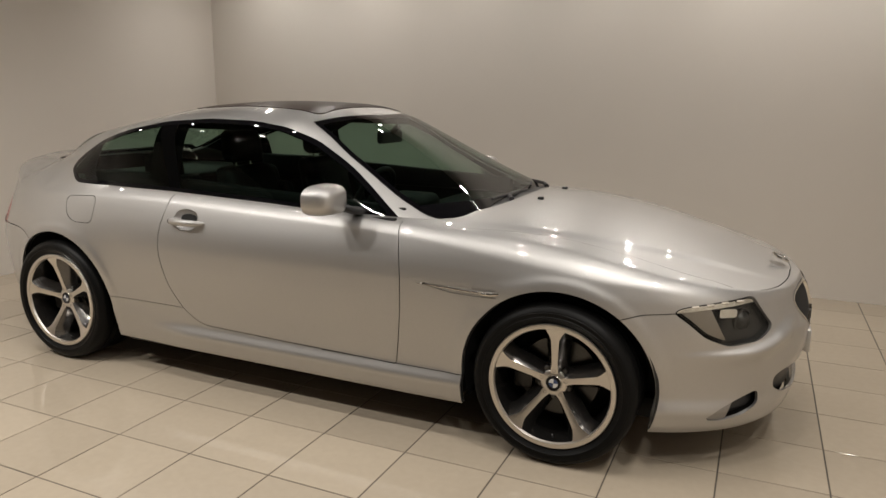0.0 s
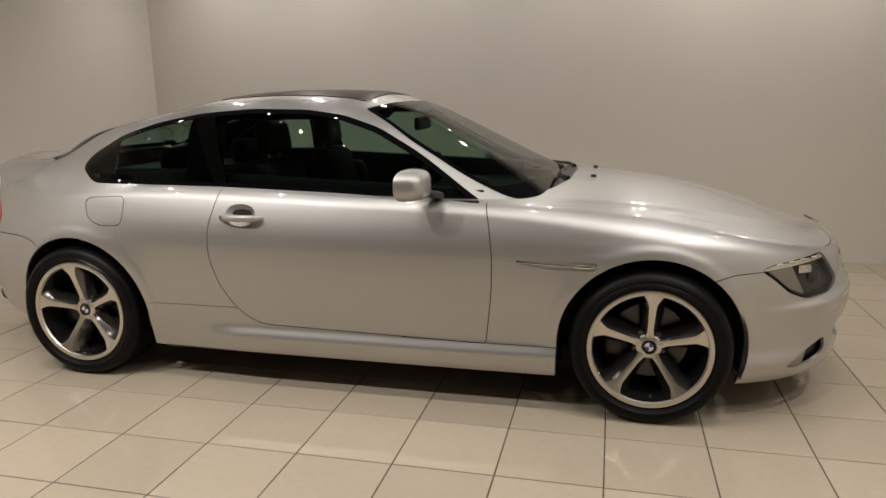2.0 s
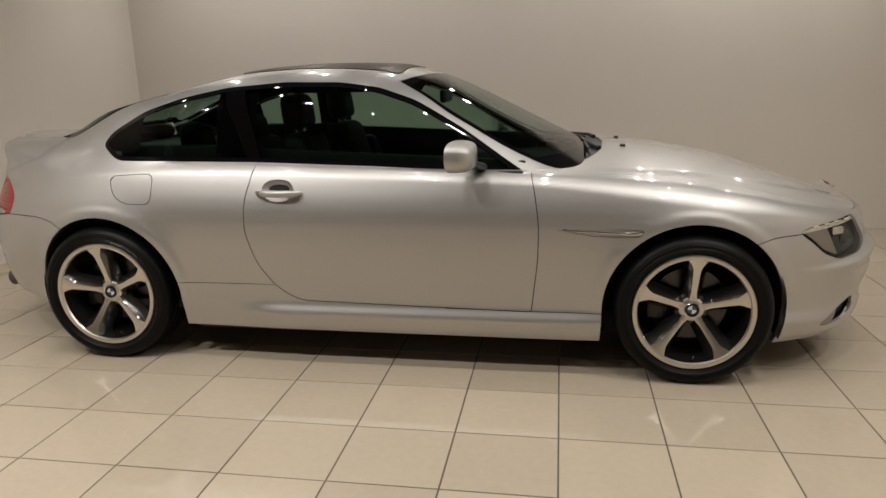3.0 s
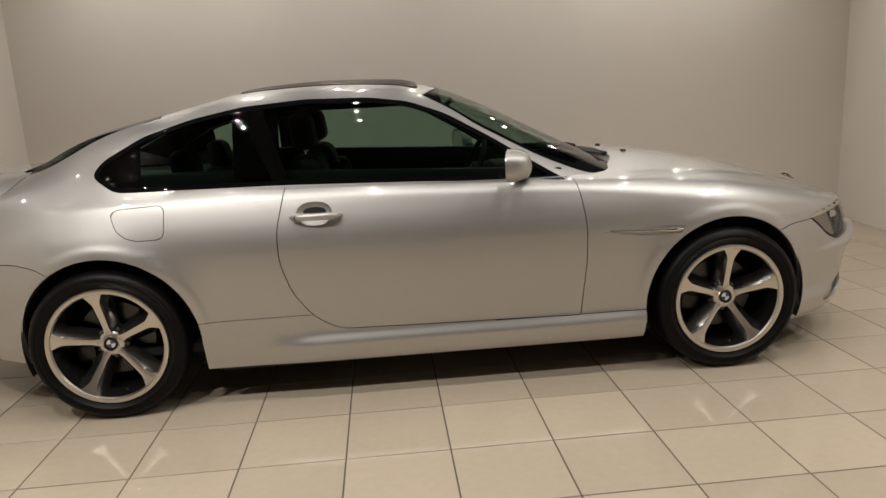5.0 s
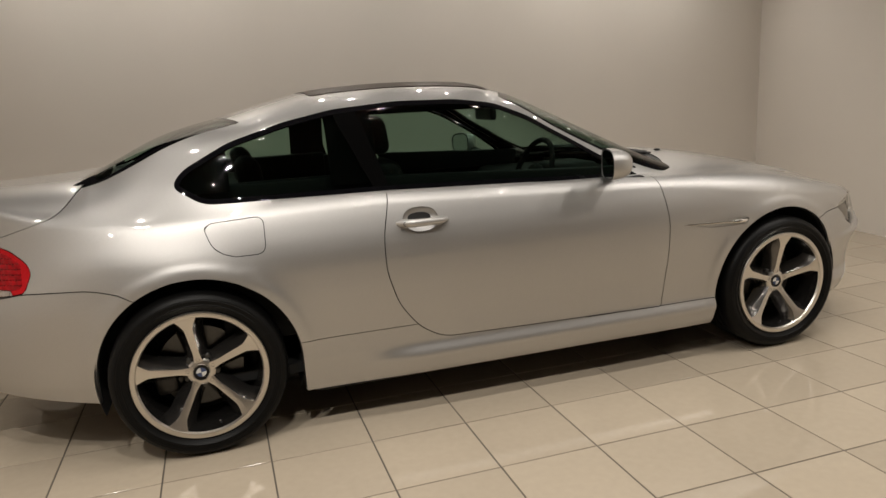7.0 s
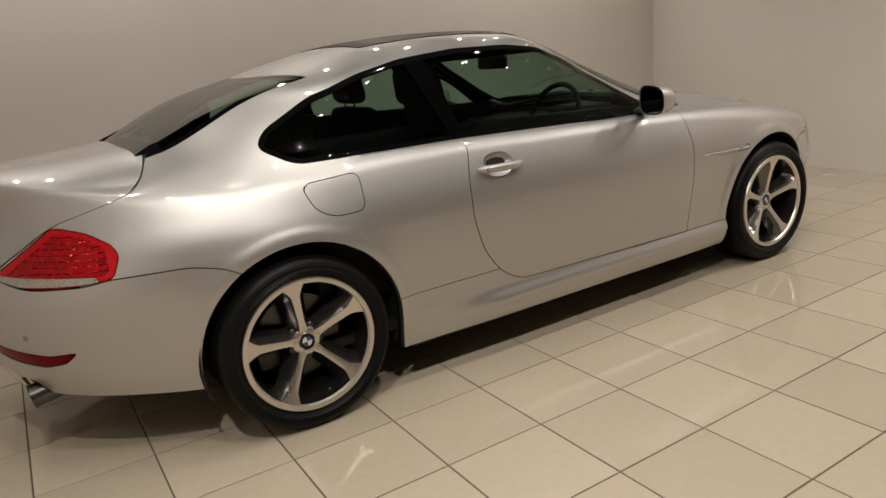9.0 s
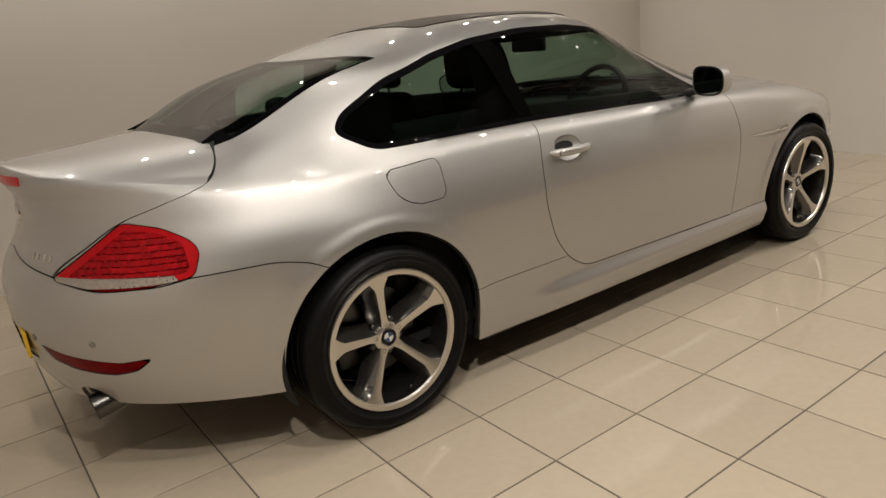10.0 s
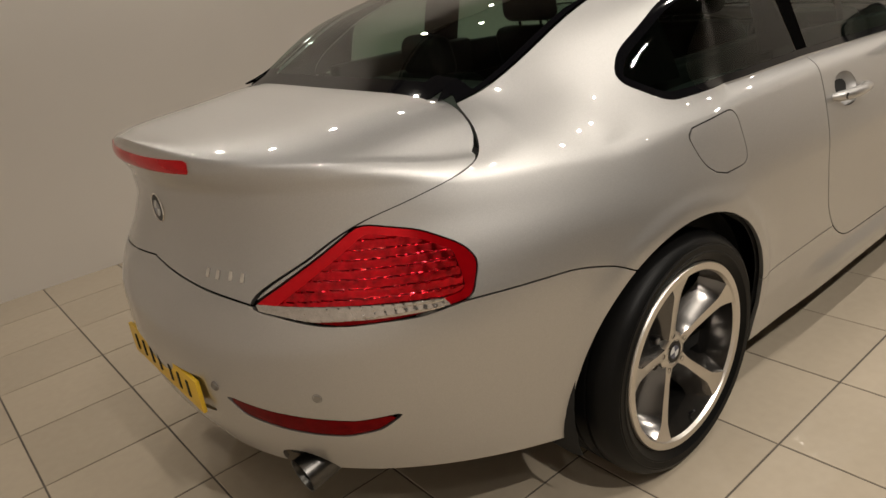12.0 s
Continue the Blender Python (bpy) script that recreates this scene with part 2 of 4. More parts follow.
side_y = spline((0.16, 0.868), (0.185, 0.886), (0.20, 0.897), (0.24, 0.910), (0.268, 0.917), (0.282, 0.913), (0.325, 0.897), (0.42, 0.902), (0.55, 0.914), (0.64, 0.9193), (0.70, 0.9200), (0.755, 0.9150), (0.80, 0.9058), (0.88, 0.880), (0.95, 0.850), (1.05, 0.80))
plain_sill = spline((0.16, 0.866), (0.20, 0.878), (0.325, 0.897))
plan_y = spline((-2.5, 0.965), (-1.8, 0.985), (-1.39, 0.998), (-0.8, 1.0), (0.6, 1.0), (1.0, 0.992), (1.39, 0.985), (1.8, 0.97), (2.3, 0.96))
top_z = spline((-2.45, 1.058), (-2.36, 1.045), (-2.26, 1.032), (-2.1, 1.012), (-1.95, 0.988), (-1.85, 0.983), (-1.75, 0.985), (-1.6, 0.985), (-1.3, 0.995), (-0.6, 0.975), (0.1, 0.952), (0.66, 0.93), (1.0, 0.915), (1.39, 0.885), (1.7, 0.83), (1.95, 0.775), (2.15, 0.73), (2.3, 0.70))
bottom_z = spline((-2.5, 0.29), (-2.1, 0.275), (-1.8, 0.25), (-1.05, 0.185), (0.95, 0.175), (1.75, 0.165), (2.1, 0.175), (2.35, 0.20))
edge_r = spline((-2.5, 0.02), (-2.0, 0.05), (-1.8, 0.055), (-1.5, 0.08), (-1.3, 0.08), (-1.0, 0.065), (-0.6, 0.05), (0.6, 0.05), (1.39, 0.09), (2.0, 0.05), (2.3, 0.03))
mid_z = spline((-2.45, 1.078), (-2.38, 1.072), (-2.28, 1.062), (-2.1, 1.066), (-1.95, 1.074), (-1.8, 1.082), (-1.6, 1.078), (0.8, 0.99), (1.05, 0.985), (1.3, 0.96), (1.6, 0.905), (1.9, 0.82), (2.1, 0.755), (2.3, 0.70))
crown = spline((-2.45, 4.0), (-2.1, 5.0), (-1.8, 6.0), (-1.5, 6.0), (0.5, 2.2), (2.3, 2.2))


def half_width(x, z):
    """Half the body's width over the middle of the car, with flared arches."""
    t = np.clip((-0.48 - x) / 0.36, 0, 1)
    t = t * t * (3 - 2 * t) * (z < 0.325)
    y = (side_y(z) * (1 - t) + plain_sill(z) * t) * plan_y(x)
    y = y - 0.16 * np.clip((-1.2 - x) / 0.35, 0, 1) * np.maximum(z - 0.79, 0) ** 1.2
    for ax in (-AXLE, AXLE):
        r = np.hypot(x - ax, z - HUB_Z)
        t = np.clip((ARCH + 0.062 - r) / 0.034, 0, 1)
        y = y + (0.010 * np.exp(-((r - ARCH) / 0.08) ** 2) + 0.005 * t * t * (3 - 2 * t)) * np.clip((z - 0.24) / 0.2, 0, 1)
    return y


fold_z = spline((0.3, 0.60), (0.45, 0.592), (0.54, 0.575), (0.62, 0.540), (0.68, 0.520), (0.80, 0.50))


def ring(cols_mid=230, cols_end=84, rows=84, inset=0.0):
    """The side of the body from tail to nose, from its lower edge to its shoulder (right side, y < 0)."""
    te = np.linspace(0, 1, cols_end)
    q = np.concatenate([-1 - te[::-1] + 0, np.linspace(-1, 1, cols_mid)[1:-1], 1 + te])
    P = np.zeros((rows, len(q), 3))
    v = np.linspace(0, 1, rows)
    for j, a in enumerate(q):
        if abs(a) <= 1:
            xn = REAR0 + (FRONT0 - REAR0) * (a + 1) / 2
            zt, zb = top_z(xn), bottom_z(xn)
        th = (abs(a) - 1) * math.pi / 2
        if abs(a) > 1:
            s = math.sin(th)
            n = 3.2 if a > 0 else 2.75
            sx = s ** (2 / n)
            xn = FRONT0 + (2.28 - FRONT0) * sx if a > 0 else REAR0 + (-2.40 - REAR0) * sx
            zt, zb = top_z(xn), bottom_z(xn)
        r = edge_r(xn)
        z = zb + (zt - zb) * (1 - (1 - v) ** 1.15)
        d = np.clip((z - (zt - r)) / r, 0, 1)
        roundover = r * (1 - np.sqrt(1 - np.minimum(d, 0.9999) ** 2))
        if abs(a) <= 1:
            x = np.full(rows, xn)
            y = half_width(x, z) - roundover
        else:
            end = nose_x(z) if a > 0 else tail_x(z)
            o = FRONT0 if a > 0 else REAR0
            x = o + (end - o) * sx
            m = 2.75 if a > 0 else 2.35
            y = (half_width(x, z) - roundover) * max(math.cos(th), 0) ** (2 / m)
            if a > 0:
                kidney_level = np.exp(-((z - 0.63) / 0.085) ** 2)
                x = x - 0.036 * kidney_level * np.clip((y - 0.06) / 0.22, 0, 1) * np.clip((0.72 - y) / 0.25, 0, 1)
                dz = z - fold_z(y)
                ledge = np.exp(-(dz / np.where(dz > 0, 0.014, 0.05)) ** 2) * np.clip((y - 0.36) / 0.15, 0, 1) * np.clip((0.82 - y) / 0.14, 0, 1)
                x = x + 0.024 * ledge
                y = y + 0.014 * ledge
        P[:, j] = np.stack([x, -(y - inset * (y > inset)), z], -1)
    return P


crease_y = spline((0.8, 0.76), (1.28, 0.715), (1.585, 0.635), (1.753, 0.56), (2.0, 0.44), (2.2, 0.33))


def crease(x, ay):
    """The soft fold that runs along the bonnet."""
    t = np.clip((crease_y(x) - ay) / 0.05, 0, 1)
    return 0.009 * np.clip((x - 0.9) / 0.3, 0, 1) * np.clip((2.2 - x) / 0.3, 0, 1) * t * t * (3 - 2 * t)


def lid(P, rows=44):
    """The upper side of the body, from the shoulder to the middle line."""
    edge = P[-1]
    v = np.linspace(0, 1, rows)
    Q = np.zeros((rows, len(edge), 3))
    for j, (x, y, z) in enumerate(edge):
        zc = max(mid_z(x), z + 0.0)
        w = 1 - v
        Q[:, j] = np.stack([np.full(rows, x), y * w, z + (zc - z) * (1 - w ** crown(x)) + crease(x, np.abs(y) * w)], -1)
    return Q


# the glasshouse
base_y = spline((-2.05, 0.56), (-1.92, 0.645), (-1.82, 0.690), (-1.72, 0.715), (-1.58, 0.748), (-1.4, 0.785), (-0.9, 0.815), (0.0, 0.815), (0.5, 0.80), (0.8, 0.78), (1.2, 0.74))
roof_z = spline((-2.05, 0.92), (-1.95, 0.985), (-1.83, 1.066), (-1.74, 1.112), (-1.48, 1.232), (-1.16, 1.31), (-0.95, 1.352), (-0.7, 1.387), (-0.4, 1.400), (-0.1, 1.392), (0.16, 1.353), (0.38, 1.265), (0.53, 1.190), (0.68, 1.112), (0.83, 1.035), (1.0, 0.95), (1.1, 0.90))
fat_n = spline((-2.0, 3.2), (-1.4, 3.3), (-1.0, 3.3), (-0.3, 3.2), (0.0, 3.2), (0.3, 3.0), (0.6, 3.0), (1.1, 2.6))
fat_m = spline((-2.0, 8.0), (-1.7, 8.0), (-1.3, 7.5), (-1.0, 8.3), (-0.7, 8.8), (-0.3, 8.8), (-0.1, 7.0), (0.1, 3.2), (0.3, 1.8), (0.55, 1.38), (1.1, 1.25))
skirt = spline((-2.0, 0.06), (-1.6, 0.055), (-1.35, 0.02), (-1.15, 0.0), (1.1, 0.0))

base_drop = spline((-2.05, 0.14), (-1.8, 0.09), (-1.5, 0.03), (-1.2, 0.0), (1.1, 0.0))


def glasshouse(cols=230, rows=84):
    xs = np.linspace(-2.03, 1.08, cols)
    t = np.linspace(0, 1, 12000)
    th = math.pi / 2 * t ** 5 / (t ** 5 + (1 - t) ** 5)
    P = np.zeros((rows, cols, 3))
    for j, x in enumerate(xs):
        zb = top_z(x) - 0.02 - base_drop(x)
        h = max(roof_z(x) - zb, 0.02)
        n, m = fat_n(x), fat_m(x)
        z = zb + h * np.sin(th) ** (2 / m)
        y = (base_y(x) - 0.26 * (z - zb)) * np.maximum(np.cos(th), 0) ** (2 / n)
        y = y + skirt(x) * np.exp(-np.maximum(z - top_z(x), 0) / 0.05) * np.cos(th)
        z = z + 0.024 * np.clip((x + 1.25) / 0.4, 0, 1) * np.clip((0.22 - x) / 0.25, 0, 1) * np.maximum(1 - (y / 0.62) ** 2, 0) ** 1.3
        run = np.concatenate([[0], np.cumsum(np.hypot(np.diff(y), np.diff(z)))])
        even = np.linspace(0, run[-1], rows)
        P[:, j] = np.stack([np.full(rows, x), -np.interp(even, run, y), np.interp(even, run, z)], -1)
        P[-1, j, 1] = 0
    return P


RING = ring()
EDGE = RING[-1]
HOUSE = glasshouse()


def deck(P):
    """Height of the body's upper side over a place."""
    x, ay = P[:, 0], np.abs(P[:, 1])
    yt, zt = np.interp(x, EDGE[:, 0], -EDGE[:, 1]), np.interp(x, EDGE[:, 0], EDGE[:, 2])
    zc = np.maximum(mid_z(x), zt)
    w = np.clip(ay / np.maximum(yt, 1e-4), 0, 1)
    return zt + (zc - zt) * (1 - w ** crown(x))


def house_top(P):
    """Height of the glasshouse over a place; far below the car outside it."""
    xs = HOUSE[0, :, 0]
    j = np.clip(np.searchsorted(xs, P[:, 0]) - 1, 0, len(xs) - 2)
    t = np.clip((P[:, 0] - xs[j]) / (xs[1] - xs[0]), 0, 1)
    out = np.full(len(P), -1.0)
    for i, (a, y) in enumerate(zip(j, np.abs(P[:, 1]))):
        if xs[0] < P[i, 0] < xs[-1]:
            z = [np.interp(-y, HOUSE[:, k, 1], HOUSE[:, k, 2]) + 4.0 * min(0.0, -HOUSE[0, k, 1] - y) for k in (a, a + 1)]
            out[i] = z[0] * (1 - t[i]) + z[1] * t[i]
    return out


def tail_at(y, z):
    """A place on the tail at height z, and the way it faces."""
    rear = RING[:, :84]
    i = int(np.argmin([np.min(np.hypot(rear[:, j, 1] + abs(y), rear[:, j, 2] - z)) for j in range(84)]))
    k = int(np.argmin(np.hypot(rear[:, i, 1] + abs(y), rear[:, i, 2] - z)))
    along = Vector(rear[k, min(i + 3, 83)] - rear[k, max(i - 3, 0)])
    up = Vector(rear[min(k + 3, 83), i] - rear[max(k - 3, 0), i])
    n = along.cross(up).normalized()
    n = -n if n.x > 0 else n
    s = 1 if y > 0 else -1
    return Vector((float(rear[k, i, 0]), y, z)), Vector((n.x, -s * n.y if n.y < 0 else s * n.y, n.z))


def house_y(P):
    """Half the width of the glasshouse at a place's height."""
    G = HOUSE
    xs = G[0, :, 0]
    j = np.clip(np.searchsorted(xs, P[:, 0]) - 1, 0, len(xs) - 2)
    t = np.clip((P[:, 0] - xs[j]) / (xs[j + 1] - xs[j]), 0, 1)
    return np.array([np.interp(k, G[:, a, 2], G[:, a, 1]) * (1 - w) + np.interp(k, G[:, a + 1, 2], G[:, a + 1, 1]) * w for a, w, k in zip(j, t, P[:, 2])]) * -1.0


def level_line(z):
    """x and half-width along the body at one height; past the shoulder the line runs in over the deck."""
    xs, ys = [], []
    for j in range(RING.shape[1]):
        col = RING[:, j]
        if z <= col[-1, 2]:
            xs.append(np.interp(z, col[:, 2], col[:, 0]))
            ys.append(-np.interp(z, col[:, 2], col[:, 1]))
        else:
            x, zt = col[-1, 0], col[-1, 2]
            zc = max(mid_z(x), zt + 0.005)
            xs.append(x)
            ys.append(-col[-1, 1] * max(1 - (z - zt) / (zc - zt), 0) ** (1 / crown(x)))
    return np.array(xs), np.array(ys)


LEVELS = np.arange(0.90, 1.32, 0.004)
LINES = [level_line(z) for z in LEVELS]


def shoulder_y(P):
    """Half the width of the lower body at each place's x and height."""
    k = np.clip((P[:, 2] - LEVELS[0]) / 0.004, 0, len(LEVELS) - 1.001)
    i = k.astype(int)
    return np.array([np.interp(x, *LINES[a]) * (1 - w) + np.interp(x, *LINES[a + 1]) * w for x, a, w in zip(P[:, 0], i, k - i)])


boot_line = spline((0.68, -2.345), (0.728, -2.325), (0.82, -2.218), (0.892, -2.112), (0.925, -2.02), (0.955, -1.925), (0.975, -1.868), (1.007, -1.825), (1.05, -1.79), (1.10, -1.75))
QUARTER = (-2.02, -1.06)
quarter_low = spline((-2.1, 0.944), (-1.65, 0.938), (-1.3, 0.933), (-1.0, 0.933))


def quarter_top(x):
    """The height at which the rear pillar has come free of the flank."""
    return np.maximum(np.minimum(1.30, roof_z(x) - np.interp(x, [-1.80, -1.25], [0.010, 0.03])), quarter_low(x) + 0.02)


def fair(Y, free, hx, hz):
    """Bends the free places of a sheet into the smoothest shape between its held borders (thin plate)."""
    wx, wz = 1.0, (hx / np.maximum(hz, 0.45 * hx)) ** 2

    def bend(A):
        B = np.zeros_like(A)
        B[1:-1, 1:-1] = wx * (A[1:-1, :-2] + A[1:-1, 2:] - 2 * A[1:-1, 1:-1]) + wz[1:-1] * (A[:-2, 1:-1] + A[2:, 1:-1] - 2 * A[1:-1, 1:-1])
        return B

    def back(B):
        A = np.zeros_like(B)
        c = B[1:-1, 1:-1]
        z = wz[1:-1] * c
        A[1:-1, 1:-1] -= 2 * wx * c + 2 * z
        A[1:-1, :-2] += wx * c
        A[1:-1, 2:] += wx * c
        A[:-2, 1:-1] += z
        A[2:, 1:-1] += z
        return A
    D = np.zeros_like(Y)
    r = -back(bend(Y)) * free
    p, rr = r.copy(), float((r * r).sum())
    for _ in range(5000):
        q = back(bend(p)) * free
        k = rr / max(float((p * q).sum()), 1e-30)
        D += k * p
        r -= k * q
        new_rr = float((r * r).sum())
        if new_rr < 1e-16:
            break
        p = r + new_rr / rr * p
        rr = new_rr
    return Y + D


CORE = (0.35, 0.80)


def quarter(cols=150, rows=48):
    """The sweep from the flank up into the rear pillar, as one sheet drawn round a line inside the body."""
    xs = np.linspace(QUARTER[0], QUARTER[1], cols)
    low, top = quarter_low(xs), quarter_top(xs)
    sections = []
    turn = np.zeros((rows, cols))
    R = np.zeros((rows, cols))
    for j, x in enumerate(xs):
        z = np.linspace(low[j], top[j], 90)
        P = np.stack([np.full(90, x), np.zeros(90), z], -1)
        flank, pillar = shoulder_y(P), house_y(P)
        t = np.clip((x - boot_line(z) - 0.01) / 0.18, 0, 1)
        t = t * t * (3 - 2 * t)
        y = np.where(flank > 0.53, flank, np.minimum(pillar, 0.53)) * (1 - t) + np.maximum(flank, pillar) * t
        sections.append((np.maximum.accumulate(np.arctan2(z - CORE[1], y - CORE[0])), np.hypot(z - CORE[1], y - CORE[0])))
    ends = np.array([a[-1] for a, r in sections])
    even = np.convolve(np.pad(ends, 12, mode="edge"), np.full(25, 1 / 25), "valid")
    ends += (even - ends) * np.clip((-1.66 - xs) / 0.08, 0, 1)
    for j, x in enumerate(xs):
        a, r = sections[j]
        turn[:, j] = np.linspace(a[0], ends[j], rows)
        R[:, j] = np.interp(turn[:, j], a, r)
        if x < -1.72:
            u = np.linspace(0, 1, rows)
            ease = min((-1.72 - x) / 0.06, 1) * np.clip((u - 0.05) / 0.2, 0, 1)
            bow = R[:, j] - R[0, j] * (1 - u) - R[-1, j] * u
            B = np.stack([u * (1 - u), u * (1 - u) * (u - 0.5)], -1)
            R[:, j] += ease * (B @ np.linalg.lstsq(B, bow, rcond=None)[0] - bow)
    free = np.ones((rows, cols))
    free[:3] = free[-1:] = free[:, :2] = free[:, -2:] = 0
    rim = np.convolve(np.pad(R[-1], 12, mode="edge"), np.full(25, 1 / 25), "valid")
    R[-1] += (rim - R[-1]) * np.clip((-1.66 - xs) / 0.08, 0, 1)
    Z = CORE[1] + R * np.sin(turn)
    free[(xs < boot_line(Z) - 0.006 - 0.03 * np.clip(1 - np.abs(Z - 0.985) / 0.025, 0, 1)) & (CORE[0] + R * np.cos(turn) > 0.545)] = 0
    R = fair(R, free, xs[1] - xs[0], (np.ptp(turn, axis=0) * R.mean(axis=0))[None, 1:-1] / (rows - 1) * np.ones((rows, 1)))
    return np.stack([np.broadcast_to(xs, R.shape), -CORE[0] - R * np.cos(turn), CORE[1] + R * np.sin(turn)], -1)


def in_quarter(P):
    """Positive in the stretch that the sweep takes up."""
    return np.minimum(np.minimum(P[:, 0] - QUARTER[0], QUARTER[1] - P[:, 0]), np.minimum(P[:, 2] - quarter_low(P[:, 0]), quarter_top(P[:, 0]) - P[:, 2]))


SWEEP = quarter()


# ---- the car's panels ----
def xz(outline):
    return lambda P: inside(outline, P[:, [0, 2]])


def yz(outline, front):
    """An outline drawn on the nose or tail, in y and z."""
    return lambda P: np.where((P[:, 0] > 0) == front, inside(outline, P[:, [1, 2]]), -1.0)


def arch(P, r=ARCH):
    """Positive in the wheel openings."""
    side = np.minimum(np.abs(P[:, 0] - AXLE), np.abs(P[:, 0] + AXLE))
    d = np.hypot(side, P[:, 2] - HUB_Z)
    lean = np.where(P[:, 0] > AXLE, 0.13, -0.03)
    d = np.where((P[:, 2] < HUB_Z) & (side < r + 0.15), side + lean * (HUB_Z - P[:, 2]), d)
    return r - d


DOOR = rounded([(-0.565, 1.10), (-0.60, 0.93), (-0.635, 0.80), (-0.636, 0.66), (-0.59, 0.51), (-0.505, 0.395), (-0.40, 0.333), (0.10, 0.322), (0.675, 0.3125), (0.692, 0.312), (0.695, 0.33), (0.72, 0.56), (0.722, 0.72), (0.70, 0.87), (0.64, 1.10)], 0.05)
FUEL = rounded([(-1.33, 0.918), (-1.10, 0.930), (-1.105, 0.79), (-1.235, 0.788), (-1.30, 0.825)], 0.035)
HEADLIGHT = rounded([(1.820, 0.674), (1.860, 0.692), (1.970, 0.709), (2.085, 0.722), (2.125, 0.660), (2.165, 0.602), (2.125, 0.560), (2.02, 0.543), (1.94, 0.577), (1.878, 0.632)], 0.02)
TAILLIGHT = rounded([(-1.952, 0.785), (-1.985, 0.711), (-2.114, 0.692), (-2.22, 0.688), (-2.334, 0.722), (-2.122, 0.887), (-2.03, 0.862), (-1.968, 0.82)], 0.02)
REFLECTOR = rounded([(-0.324, 0.50), (-0.38, 0.486), (-0.443, 0.472), (-0.529, 0.458), (-0.601, 0.448), (-0.672, 0.460), (-0.629, 0.418), (-0.574, 0.405), (-0.516, 0.411), (-0.451, 0.423), (-0.366, 0.450)], 0.012)
INTAKE = rounded([(1.955, 0.238), (2.01, 0.283), (2.075, 0.318), (2.135, 0.345), (2.140, 0.285), (2.085, 0.248), (2.01, 0.230)], 0.02)
LOWER_GRILLE = rounded([(-0.535, 0.385), (-0.50, 0.402), (-0.3, 0.415), (0.3, 0.415), (0.50, 0.402), (0.535, 0.385), (0.525, 0.335), (0.46, 0.30), (0.3, 0.28), (-0.3, 0.28), (-0.46, 0.30), (-0.525, 0.335)], 0.02)
KIDNEY = rounded([(-0.030, 0.675), (-0.08, 0.693), (-0.22, 0.692), (-0.315, 0.676), (-0.345, 0.652), (-0.31, 0.595), (-0.24, 0.525), (-0.17, 0.495), (-0.07, 0.505), (-0.030, 0.545)], 0.025)
PLATE_RECESS = rounded([(-0.262, 0.426), (0.262, 0.426), (0.262, 0.528), (-0.262, 0.528)], 0.01)
NOTCH = rounded([(-0.505, 0.20), (-0.505, 0.29), (-0.48, 0.335), (-0.44, 0.347), (-0.40, 0.335), (-0.375, 0.29), (-0.375, 0.20)], 0.02)
SIDE_VENT = rounded([(0.785, 0.698), (0.96, 0.701), (1.175, 0.700), (1.150, 0.664), (0.96, 0.668)], 0.010)
CUP = rounded([(-0.55, 0.866), (-0.525, 0.898), (-0.47, 0.907), (-0.415, 0.897), (-0.39, 0.862), (-0.41, 0.82), (-0.44, 0.805), (-0.50, 0.805), (-0.535, 0.825)], 0.03)

hood_edge = spline((0.6, 0.90), (0.81, 0.862), (0.90, 0.81), (0.96, 0.79), (1.26, 0.722), (1.6, 0.692), (1.83, 0.672), (1.97, 0.64), (2.4, 0.62))
hood_front = spline((0.0, 2.232), (0.2, 2.218), (0.4, 2.178), (0.54, 2.116), (0.62, 2.06), (0.9, 1.9))
cowl_x = spline((0.0, 1.03), (0.3, 1.01), (0.55, 0.93), (0.66, 0.84), (0.72, 0.76), (0.95, 0.50))

car = thing("car", "silver two-door coupe with tinted windows, parked on cream tiles", "car")
side = Skin.grid(RING)
upper = Skin.grid(lid(ring(rows=8)))
inner = Skin.grid(ring(100, 40, 24, 0.022) * (0.985, 1, 1))
_, inner = inner.cut(lambda P: arch(P, ARCH - 0.004))
part("inner_shell", inner.plus(inner.mirrored()).solid(0), LINER, car, "black inner body shell")
_, side = side.cut(arch)


def both(skin, name, mat, label="", depth=0.012, outward=0.0, parents=None):
    """The part on the right side and its mirror image on the left."""
    return [part(name, s.solid(depth, outward), mat, p, label) for s, p in zip((skin, skin.mirrored()), parents or (car, car))]


def joined(skin, name, mat, label="", depth=0.012, outward=0.0, parent=None):
    """A part that runs across the middle of the car."""
    return part(name, skin.plus(skin.mirrored()).solid(depth, outward), mat, parent or car, label)


door, side = side.take(xz(DOOR))
cup, door = door.take(xz(CUP), 0.0005)
fuel, side = side.take(xz(FUEL), 0.0016)
headlight, side = side.take(xz(HEADLIGHT), 0.0025)
taillight, side = side.take(xz(TAILLIGHT), 0.0018)
reflector, side = side.take(yz(REFLECTOR, False), 0.002)
intake, side = side.take(xz(INTAKE), 0.001)
lower_grille, side = side.take(yz(LOWER_GRILLE, True), 0.001)
kidney, side = side.take(yz(KIDNEY, True), 0.001)
vent, side = side.take(xz(SIDE_VENT), 0.0004)

